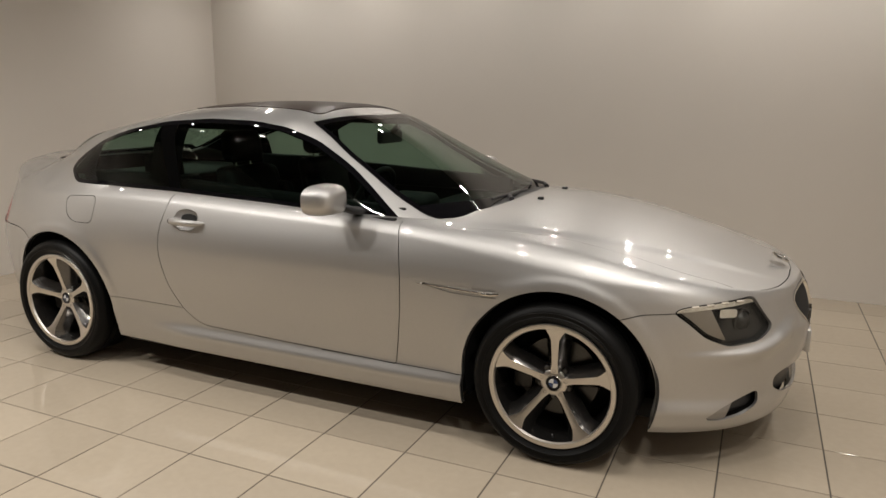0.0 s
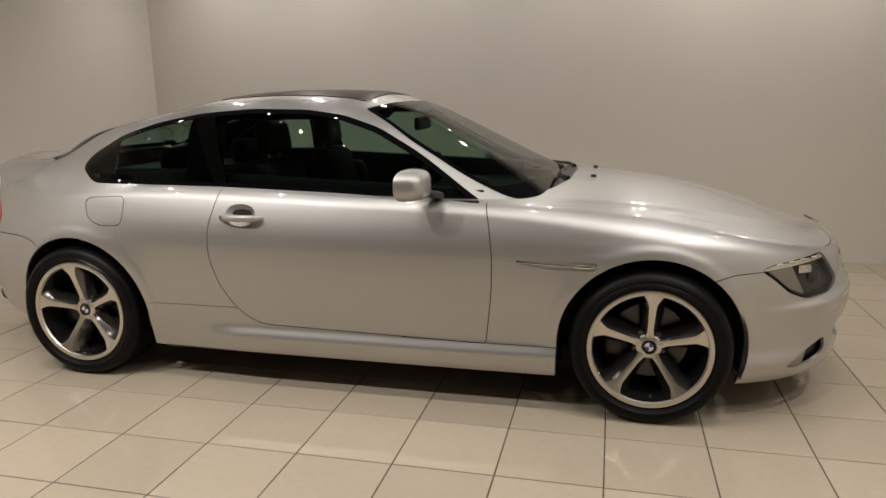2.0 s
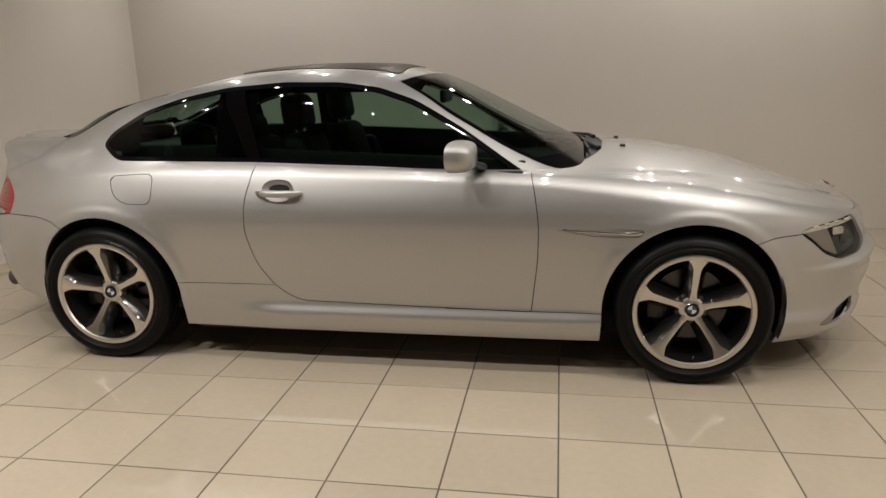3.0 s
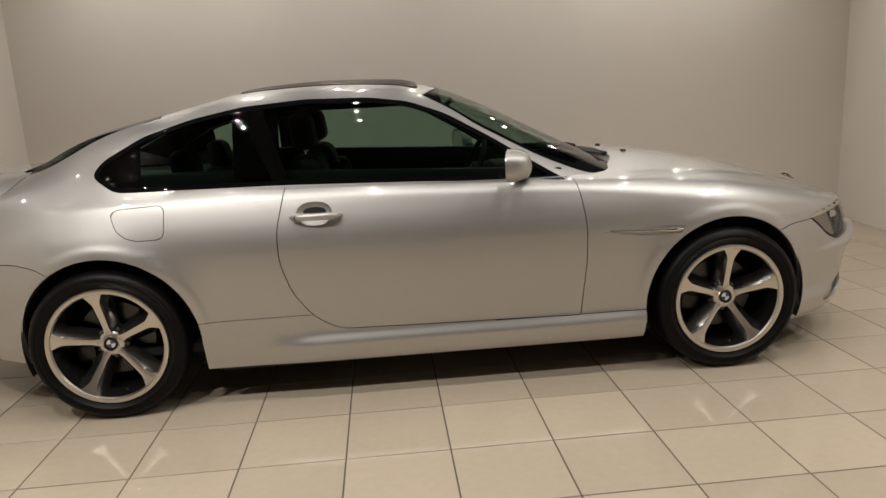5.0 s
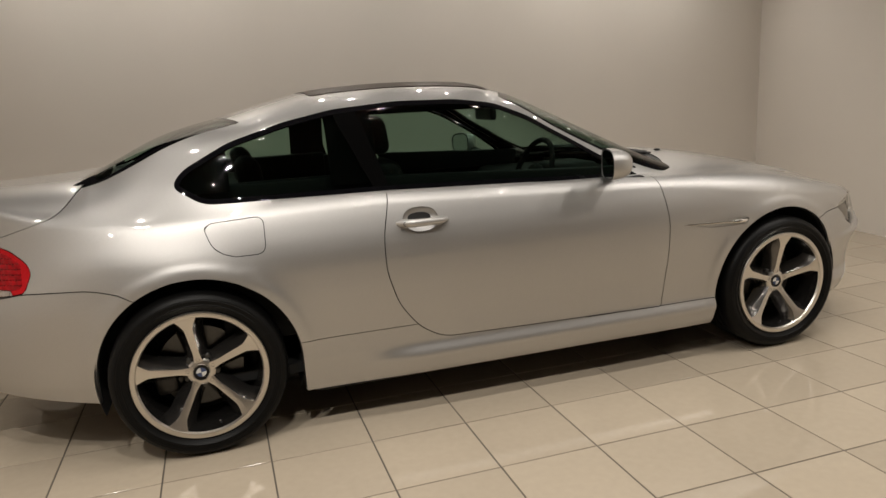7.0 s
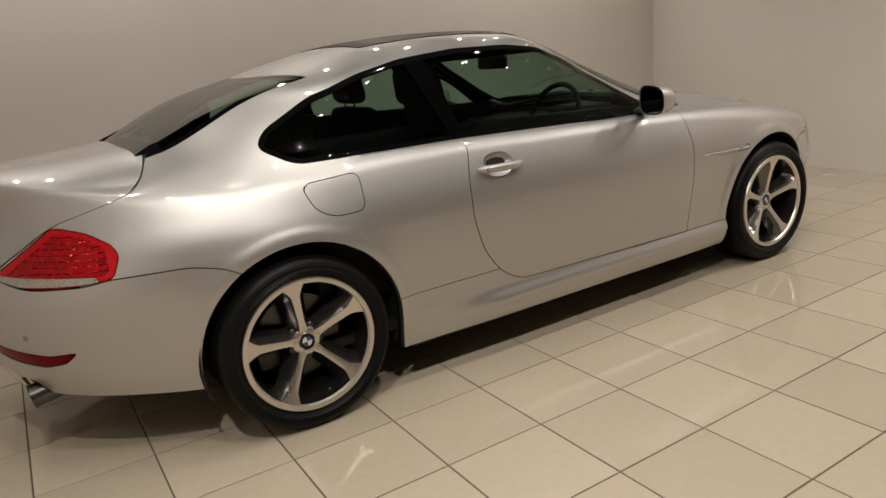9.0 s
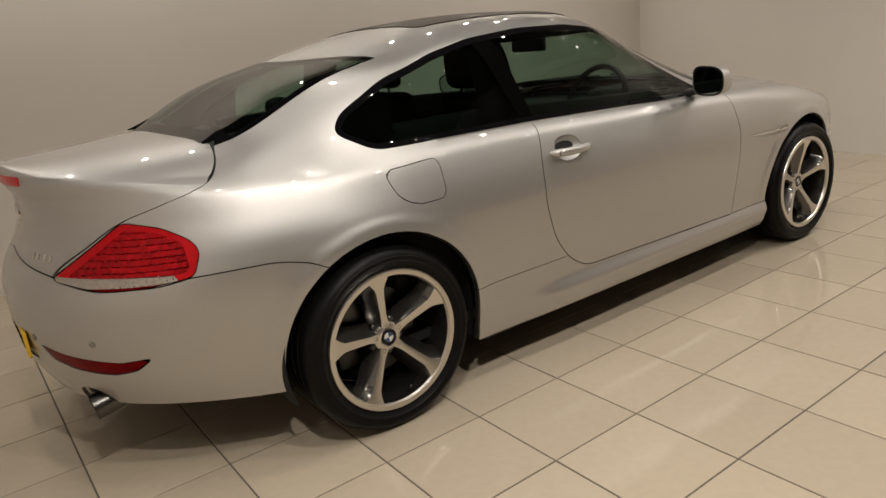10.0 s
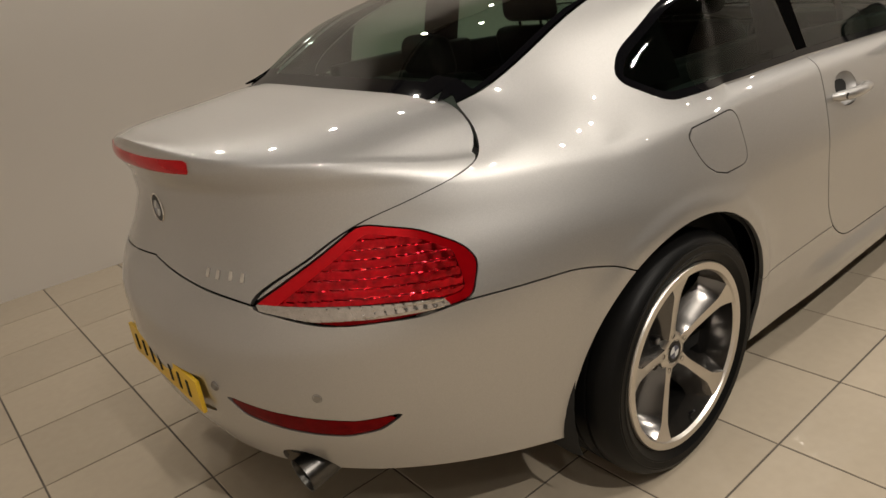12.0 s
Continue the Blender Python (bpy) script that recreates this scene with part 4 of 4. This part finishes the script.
# tail details
SENSOR = material("sensor_paint", (0.30, 0.29, 0.275), 0.4, 0.8, 0.07, 900)
EXHAUST = material("exhaust_steel", (0.13, 0.126, 0.12), 0.3, 1.0, 0.2, 80)
YELLOW = material("plate_yellow", (0.75, 0.47, 0.03), 0.4, 0, 0.06, 50)
plate = part("number_plate", box_bm(-2.443, -2.432, -0.25, 0.25, 0.432, 0.522, 0.002), YELLOW, rear_part, "yellow rear number plate")
for k in range(7):
    y = 0.195 - 0.06 * k - (0.02 if k > 3 else 0)
    part("plate_bar", box_bm(-2.4455, -2.4425, y - 0.0065, y + 0.0065, 0.455, 0.502, 0.001), LINER, rear_part, "dark bar")
for k in range(4):
    at, n = tail_at(-0.268 - 0.036 * k, 0.779)
    part("badge_bar", moved(box_bm(-0.006, 0.006, -0.005, 0.006, -0.011, 0.011, 0.0015), facing(n, at)), CHROME, boot_part, "small chrome bar")
brake, _ = boot_rear.cut(lambda P: np.minimum(0.265 - np.abs(P[:, 1]), np.minimum(P[:, 2] - 1.010, 1.040 - P[:, 2])))
joined(brake, "brake_light", RED, "slim red upper brake light", 0.006, 0.0025, parent=boot_part)
for s in (-1, 1):
    for y in (0.545, 0.30):
        at, n = tail_at(y * s, 0.518)
        part("parking_sensor", moved(lathe([(0.0125, 0.006), (0.0125, -0.0015), (0.0105, -0.003), (0.0100, 0.0), (0.0090, 0.0), (0.0085, -0.0035), (0, -0.0035)], 20), facing(n, at)), SENSOR, rear_part, "round parking sensor")
    out = facing((-1, 0.0, -0.18), (-2.312, 0.44 * s, 0.266)) @ Matrix.Diagonal((1.2, 0.8, 1.15, 1))
    pipe = lathe([(0.036, 0.16), (0.0385, 0.0), (0.0405, -0.002), (0.037, -0.001), (0.034, 0.02), (0.033, 0.15)], 32)
    part("exhaust_tip", moved(pipe, out), EXHAUST, car, "dull steel exhaust tip")
    # A black disc closes the pipe a little way in.
    part("exhaust_core", moved(lathe([(0.0335, 0.06), (0, 0.06)], 24), out), LINER, car, "black disc inside the pipe")


# ---- wheels ----
LIP = 0.260


def spoke_bm():
    """One spoke, pointing up: bright flat face, darker sloping flanks."""
    bm = bmesh.new()
    rows = []
    for k in range(13):
        t = k / 12
        r = 0.036 + (0.243 - 0.036) * t
        w = 0.0100 + 0.0075 * t + 0.034 * max(0, t - 0.72) ** 1.5 * 6 + 0.008 * max(0, 0.2 - t) * 5
        y = -0.002 - 0.044 * t ** 1.25
        flank = 0.030 + 0.012 * t
        rows.append([bm.verts.new(p) for p in ((-w - flank, y + 0.062, r), (-w - flank * 0.45, y + 0.022, r), (-w, y + 0.001, r), (-w * 0.5, y, r), (w * 0.5, y, r), (w, y + 0.001, r), (w + flank * 0.45, y + 0.022, r), (w + flank, y + 0.062, r))])
    for a, b in zip(rows, rows[1:]):
        for i in range(7):
            f = bm.faces.new((a[i], b[i], b[i + 1], a[i + 1]))
            f.material_index = 0 if 2 <= i <= 4 else 1
    bmesh.ops.recalc_face_normals(bm, faces=bm.faces)
    for e in bm.edges:
        if len(e.link_faces) == 2 and e.link_faces[0].material_index != e.link_faces[1].material_index:
            e.smooth = False
    if sum(f.normal.y for f in bm.faces) > 0:
        bmesh.ops.reverse_faces(bm, faces=bm.faces)
    return bm


def tyre_bm():
    prof = [(0.246, -0.030), (0.262, -0.043), (0.281, -0.0525), (0.283, -0.055), (0.287, -0.0555), (0.289, -0.0535), (0.304, -0.0545), (0.306, -0.0525), (0.309, -0.053), (0.322, -0.046), (0.332, -0.030), (0.3365, -0.010)]
    for y in (0.025, 0.07, 0.115, 0.155):
        prof += [(0.337, y - 0.022), (0.337, y - 0.005), (0.331, y - 0.003), (0.331, y + 0.003), (0.337, y + 0.005)]
    prof += [(0.3365, 0.195), (0.325, 0.222), (0.30, 0.236), (0.25, 0.225)]
    return lathe(prof, 72)


def make_wheel():
    w = new("wheel")
    w.parent = car
    part("tyre", tyre_bm(), RUBBER, w, "black low-profile tyre")
    part("rim", lathe([(LIP - 0.004, -0.030), (LIP, -0.044), (LIP - 0.003, -0.0495), (LIP - 0.010, -0.0505), (LIP - 0.021, -0.0490), (LIP - 0.026, -0.040)], 72), ALLOY, w, "polished alloy rim lip")
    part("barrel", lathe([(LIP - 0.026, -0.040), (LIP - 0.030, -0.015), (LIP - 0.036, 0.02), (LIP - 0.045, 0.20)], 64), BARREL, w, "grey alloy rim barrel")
    for k in range(5):
        sp = part("spoke", spoke_bm(), (ALLOY, GREY_ALLOY), w, "polished spoke with grey flanks")
        sp.rotation_euler = (0, 2 * math.pi * k / 5, 0)
        # Bolt holes as small black cups, the shade inside them put into the colour.
        hole = part("bolt_hole", moved(lathe([(0.0070, -0.0046), (0.0062, -0.0042), (0.006, 0.002), (0, 0.002)], 14), Matrix.Translation((0, -0.0005, 0.052))), LINER, w)
        hole.rotation_euler = (0, 2 * math.pi * k / 5, 0)
        side_bolt = part("lug", moved(lathe([(0.011, 0.02), (0.011, 0.0), (0.008, -0.003), (0, -0.003)], 12), Matrix.Translation((0, 0.018, 0.062))), STEEL, w)
        side_bolt.rotation_euler = (0, 2 * math.pi * (k + 0.5) / 5, 0)
    part("hub", lathe([(0.056, 0.05), (0.054, 0.004), (0.046, -0.002), (0.035, -0.003), (0.034, 0.0)], 40), ALLOY, w, "polished hub")
    part("centre_cap", moved(badge_bm(0.034), Matrix.Translation((0, -0.002, 0))), BADGE_MATS, w, "round blue and white quartered badge")
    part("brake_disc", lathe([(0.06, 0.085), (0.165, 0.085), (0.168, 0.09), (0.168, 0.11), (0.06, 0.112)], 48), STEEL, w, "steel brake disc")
    part("caliper", box_bm(-0.185, -0.10, 0.055, 0.135, -0.075, 0.075, 0.015), HOUSING, w, "grey brake caliper")
    part("valve", sweep([(0.02, -0.02, -0.222), (0.02, -0.035, -0.205)], [0.004, 0.0035], 8), BLACK, w)
    # A flat black disc closes the barrel behind the spokes.
    part("wheel_back", lathe([(0.215, 0.16), (0, 0.16)], 40), LINER, w, "black disc closing the barrel")
    return w


wheel = make_wheel()
wheel.location = (AXLE, HUB_Y, HUB_Z)
wheel.rotation_euler = (0, radians(2), 0)
for at, rz, ry in (((-AXLE - 0.010, HUB_Y, HUB_Z), 0, -8), ((AXLE, -HUB_Y, HUB_Z), 180, 20), ((-AXLE, -HUB_Y, HUB_Z), 180, -30)):
    copy_thing(wheel, pose(*at, 0, 0, rz) @ pose(0, 0, 0, 0, ry, 0))

for sx in (-1, 1):
    for sy in (-1, 1):
        tub = lathe([(ARCH + 0.006, 0.035), (ARCH + 0.014, 0.06), (ARCH + 0.01, 0.32), (0.05, 0.32)], 40, radians(-20), radians(220))
        ob = part("wheel_housing", moved(tub, Matrix.Translation((AXLE * sx, 0.885 * sy, HUB_Z)) @ Matrix.Diagonal((1, -sy, 1, 1))), LINER, car, "black wheel arch liner")
pan = box_bm(-1.72, 1.8, -0.62, 0.62, 0.14, 0.24, 0.03)
part("underbody", pan, LINER, car, "black floor pan")
for s in (-1, 1):
    part("sill_floor", box_bm(-0.96, 0.96, 0.58 * s if s > 0 else -0.86, 0.86 if s > 0 else -0.58, 0.160, 0.25, 0.02), LINER, car, "black floor pan edge")


# ---- the car's cabin ----
def cushion(x0, x1, y0, y1, z0, z1, bevel, lean=0.0, taper=0.0):
    bm = box_bm(x0, x1, y0, y1, z0, z1)
    bmesh.ops.subdivide_edges(bm, edges=bm.edges[:], cuts=2, use_grid_fill=True)
    bmesh.ops.bevel(bm, geom=[e for e in bm.edges if len(e.link_faces) == 2 and e.calc_face_angle(0) > 1.0], offset=bevel, segments=4, affect="EDGES", profile=0.5)
    ym = (y0 + y1) / 2
    for v in bm.verts:
        t = (v.co.z - z0) / (z1 - z0)
        v.co.x += lean * t
        v.co.y = ym + (v.co.y - ym) * (1 - taper * t)
    return bm


for s in (-1, 1):
    y = 0.37 * s
    seat = part("front_seat", cushion(-0.40, 0.14, y - 0.25, y + 0.25, 0.36, 0.56, 0.05), LEATHER, car, "black leather front seat")
    part("seat_back", cushion(-0.44, -0.30, y - 0.24, y + 0.24, 0.52, 1.08, 0.05, -0.16, 0.22), LEATHER, seat, "black leather backrest")
    for k in (-1, 1):
        part("seat_bolster", cushion(-0.37, -0.25, y + 0.205 * k - 0.045, y + 0.205 * k + 0.045, 0.54, 0.98, 0.035, -0.13, 0.1), LEATHER, seat)
        part("headrest_post", sweep([(-0.53, y + 0.06 * k, 1.05), (-0.545, y + 0.06 * k, 1.14)], [0.007, 0.007], 8), CHROME, seat)
    part("headrest", cushion(-0.585, -0.475, y - 0.135, y + 0.135, 1.10, 1.275, 0.045, -0.02, 0.12), LEATHER, seat, "black leather headrest")
    rear = part("rear_seat", cushion(-1.02, -0.60, y - 0.27, y + 0.27, 0.42, 0.60, 0.05), LEATHER, car, "black leather rear seat")
    part("rear_back", cushion(-1.06, -0.92, y - 0.27, y + 0.27, 0.55, 0.99, 0.05, -0.12, 0.1), LEATHER, rear, "black leather rear backrest")
    part("rear_headrest", cushion(-1.16, -1.05, y - 0.13, y + 0.13, 0.97, 1.13, 0.05, -0.02, 0.15), LEATHER, rear, "black leather rear headrest")
    part("door_card", box_bm(-0.62, 0.66, (0.76 if s > 0 else -0.83), (0.83 if s > 0 else -0.76), 0.30, 0.935, 0.02), LEATHER, car, "black door lining")
    belt = box_bm(-0.66, 0.66, (0.70 if s > 0 else -0.752), (0.752 if s > 0 else -0.70), 0.88, 1.035, 0.012)
    for v in belt.verts:
        if v.co.z > 0.95:
            v.co.z -= 0.062 * (v.co.x + 0.66) / 1.32
            v.co.y -= 0.014 * s
    part("door_belt", belt, LEATHER, car, "black padded door top")
    part("quarter_lining", box_bm(-1.30, -0.62, (0.70 if s > 0 else -0.80), (0.80 if s > 0 else -0.70), 0.40, 0.955, 0.03), LEATHER, car, "black side lining")
    part("quarter_belt", box_bm(-1.34, -0.62, (0.66 if s > 0 else -0.735), (0.735 if s > 0 else -0.66), 0.90, 1.048, 0.015), LEATHER, car, "black padded side top")
dash = box_bm(0.36, 0.92, -0.72, 0.72, 0.62, 0.90, 0.06, 4)
for v in dash.verts:
    if v.co.z > 0.8:
        v.co.z += 0.035 - 0.06 * (v.co.y / 0.72) ** 2
part("dashboard", dash, LEATHER, car, "black dashboard")
binnacle = cushion(0.36, 0.60, -0.54, -0.20, 0.88, 0.985, 0.04, 0.0, 0.2)
part("instrument_hood", binnacle, LEATHER, car, "black instrument hood")
part("centre_console", box_bm(-0.5, 0.42, -0.10, 0.10, 0.30, 0.60, 0.03), LEATHER, car, "black centre console")
ring_w = lathe([(0.185 + 0.014 * math.cos(a), 0.014 * math.sin(a)) for a in [2 * math.pi * k / 10 for k in range(11)]], 40)
wheel_pose = facing((-0.92, 0, 0.38), (0.28, -0.37, 0.93))
steer = part("steering_wheel", moved(ring_w, wheel_pose), LEATHER, car, "black leather steering wheel")
part("wheel_boss", moved(lathe([(0.06, 0.03), (0.062, 0.0), (0.05, -0.012), (0, -0.016)], 24), wheel_pose), LEATHER, steer)
for a in (0, 180, 270):
    part("wheel_spoke", moved(box_bm(0.05, 0.18, -0.006, 0.01, -0.018, 0.018, 0.004), wheel_pose @ Matrix.Rotation(radians(-a), 4, "Y")), LEATHER, steer)
part("column", sweep([(0.29, -0.37, 0.925), (0.45, -0.37, 0.86)], [0.035, 0.05], 12), LEATHER, car)
rv = cushion(0.165, 0.20, -0.125, 0.125, 1.205, 1.275, 0.015)
rvm = part("rear_view_mirror", rv, BLACK, car, "black rear-view mirror")
part("mirror_stem", sweep([(0.19, 0, 1.26), (0.24, 0, 1.30)], [0.012, 0.016], 10), BLACK, rvm)
part("parcel_shelf", box_bm(-1.80, -1.14, -0.66, 0.66, 0.94, 0.975, 0.01), material("shelf_cloth", (0.07, 0.068, 0.062), 0.9, 0, 0.2, 300, 0.1), car, "black parcel shelf")
part("cabin_floor", box_bm(-1.3, 0.9, -0.82, 0.82, 0.25, 0.29), LINER, car, "black carpet")
part("bulkhead", box_bm(0.86, 0.93, -0.7, 0.7, 0.25, 0.90), LINER, car, "black bulkhead")
part("boot_wall", box_bm(-1.20, -1.14, -0.74, 0.74, 0.25, 0.95), LINER, car, "black seat bulkhead")
headliner, _ = Skin.grid(HOUSE[:, 20:-60] * (1, 0.965, 1) - (0, 0, 0.022)).cut(lambda P: np.minimum(np.minimum(P[:, 2] - 1.285, P[:, 0] + 1.22), 0.14 - P[:, 0]))
HEADLINER = material("headliner", (0.003, 0.003, 0.003), 0.9, 0, 0.2, 200, 0.1, spec=0.0)
joined(headliner, "headliner", HEADLINER, "dark cloth headliner", 0)
_, lining = Skin.grid(HOUSE * (1, 0.972, 1) - (0, 0, 0.012)).cut(in_quarter)
lining = lining.plus(Skin.grid(SWEEP * (1, 0.968, 1)))
_, lining = lining.cut(lambda P: np.minimum(np.minimum(inside(DLO, P[:, [0, 2]]) - 0.012, np.abs(P[:, 1]) - 0.45), np.maximum(np.minimum(P[:, 0] + 1.21, -0.81 - P[:, 0]), P[:, 0] + 0.61)))
_, lining = lining.cut(lambda P: np.minimum(P[:, 0] - (0.165 - 0.13 * (P[:, 1] / 0.55) ** 2), shield_y(P[:, 0]) - 0.03 - np.abs(P[:, 1])))
_, lining = lining.cut(lambda P: np.minimum(-1.21 + 0.08 * (P[:, 1] / 0.58) ** 2 - P[:, 0], screen_y(P[:, 0]) - 0.02 - np.abs(P[:, 1])))
lining, _ = lining.cut(lambda P: np.minimum(P[:, 2] - np.maximum(0.96, deck(P) + 0.03), np.minimum(0.75 - P[:, 0], P[:, 0] + 1.86)))
joined(lining, "pillar_lining", HEADLINER, "dark pillar lining", 0)


# ---- ceiling spotlights ----
BULB = glow("spot_bulb", (1.0, 0.86, 0.68), 60.0)


def make_spot():
    """A small recessed spotlight; its lamp hangs a finger below the lens."""
    t = thing("spotlight", "small round recessed ceiling spotlight, switched on", "spotlight", "ceiling spotlights")
    part("trim_ring", moved(lathe([(0.058, 0.0), (0.058, 0.006), (0.052, 0.010), (0.036, 0.008), (0.024, 0.001)], 28), Matrix.Rotation(radians(90), 4, "X") @ Matrix.Diagonal((1, -1, 1, 1))), CHROME, t, "bright metal ring")
    part("bulb", moved(lathe([(0.024, 0.002), (0.013, 0.004), (0, 0.004)], 24), Matrix.Rotation(radians(90), 4, "X") @ Matrix.Diagonal((1, -1, 1, 1))), BULB, t, "glowing warm white lens")
    return t


def lamp_share(x, y):
    """The lamps over the aisle are the strongest, most of all beside the tail; those over and behind the car are dimmed."""
    along = {-2.7: [0.8, 3.6, 2.7, 0.65, 0.35, 1.0, 1.8], -1.6: [0.1, 0.2, 0.5, 0.75, 0.5, 1.0, 1.6]}
    if y in along:
        return along[y][SPOT_X.index(x)]
    return 0.28 if y < 0 else 0.8 if x < -0.7 else 0.62 if x < 1.5 else 0.85


first = make_spot()
spots = [(x, y) for y in SPOT_Y for x in SPOT_X]
for k, (x, y) in enumerate(spots):
    if k == 0:
        first.location = (x, y, CEIL_Z)
    else:
        copy_thing(first, pose(x, y, CEIL_Z))
    l = bpy.data.lights.new("spot", "AREA")
    l.shape, l.size, l.energy, l.color, l.spread = "DISK", 0.056, SPOT_W * lamp_share(x, y), LAMP_TINT, radians(SPOT_SPREAD)
    ob = new("spot_light", l)
    ob.location = (x, y, CEIL_Z - 0.02)


def make_track_head():
    """A small spotlight on the rail along the wall, aimed down at the car."""
    t = thing("track_spotlight", "small cylindrical spotlight on a wall rail, switched on", "spotlight", "rail spotlights")
    part("can", lathe([(0.0, 0.10), (0.030, 0.10), (0.036, 0.09), (0.036, 0.0), (0.031, 0.0), (0.016, 0.013)], 24), CHROME, t, "metal lamp can")
    part("bulb", lathe([(0.016, 0.012), (0.01, 0.008), (0, 0.006)], 20), BULB, t, "glowing warm white lens")
    part("bracket", sweep([(0, 0.06, 0.03), (0, 0.06, 0.09)], [0.008, 0.008], 8), CHROME, t)
    return t


tagged(part("light_rail", box_bm(-2.9, 3.85, TRACK_Y - 0.02, TRACK_Y + 0.02, TRACK_Z + 0.07, CEIL_Z, 0.004), CHROME), "slim metal lighting rail under the ceiling", "light rail", kind="structure")
head = make_track_head()
for k, x in enumerate(TRACK_X):
    m = facing((0, -0.62, -0.78), (x, TRACK_Y, TRACK_Z))
    if k == 0:
        head.matrix_basis = m
    else:
        copy_thing(head, m)
    l = bpy.data.lights.new("spot", "AREA")
    l.shape, l.size, l.energy, l.color, l.spread = "DISK", 0.05, TRACK_W, LAMP_TINT, radians(100)
    ob = new("spot_light", l)
    ob.matrix_basis = look((x, TRACK_Y - 0.015, TRACK_Z - 0.02), (x, TRACK_Y - 0.64, TRACK_Z - 0.80))


# ---- floor tiles, last ----
TX, TY, X0, Y0, JOINT = 0.40, 0.39, 0.022, -1.065, 0.0029


def tile_mesh():
    bm = box_bm(-TX / 2 + JOINT, TX / 2 - JOINT, -TY / 2 + JOINT, TY / 2 - JOINT, -0.02, 0.0)
    top = [e for e in bm.edges if all(v.co.z > -0.001 for v in e.verts)]
    bmesh.ops.bevel(bm, geom=top, offset=0.0012, segments=1, affect="EDGES")
    me = bpy.data.meshes.new("tile")
    bm.to_mesh(me)
    bm.free()
    me.materials.append(TILE)
    return me


tile_me = tile_mesh()
rng = random.Random(4)
rest_v, rest_f = [], []
for i in range(-14, 11):
    for j in range(-16, 10):
        cx, cy = X0 + TX * (i + 0.5), Y0 + TY * (j + 0.5)
        if not (-5.35 < cx < 4.35 and -7.1 < cy < 2.55):
            continue
        if -4.1 < cx and -2.65 < cy:
            t = new("tile", tile_me)
            t.parent = floor
            t.location = (cx, cy, rng.uniform(-0.0006, 0.0))
            t.rotation_euler = (rng.gauss(0, 0.0011), rng.gauss(0, 0.0011), 0)
        else:
            b = len(rest_v)
            rest_v += [(cx + sx * (TX / 2 - JOINT), cy + sy * (TY / 2 - JOINT), z) for z in (-0.02, -0.0003) for sx, sy in ((-1, -1), (1, -1), (1, 1), (-1, 1))]
            rest_f += [(b + 4, b + 5, b + 6, b + 7)] + [(b + k, b + (k + 1) % 4, b + 4 + (k + 1) % 4, b + 4 + k) for k in range(4)]
far = bpy.data.meshes.new("far_tiles")
far.from_pydata(rest_v, [], rest_f)
far.materials.append(TILE)
far_ob = new("far_tiles", far)
far_ob.parent = floor
tagged(far_ob, kind="stuff")
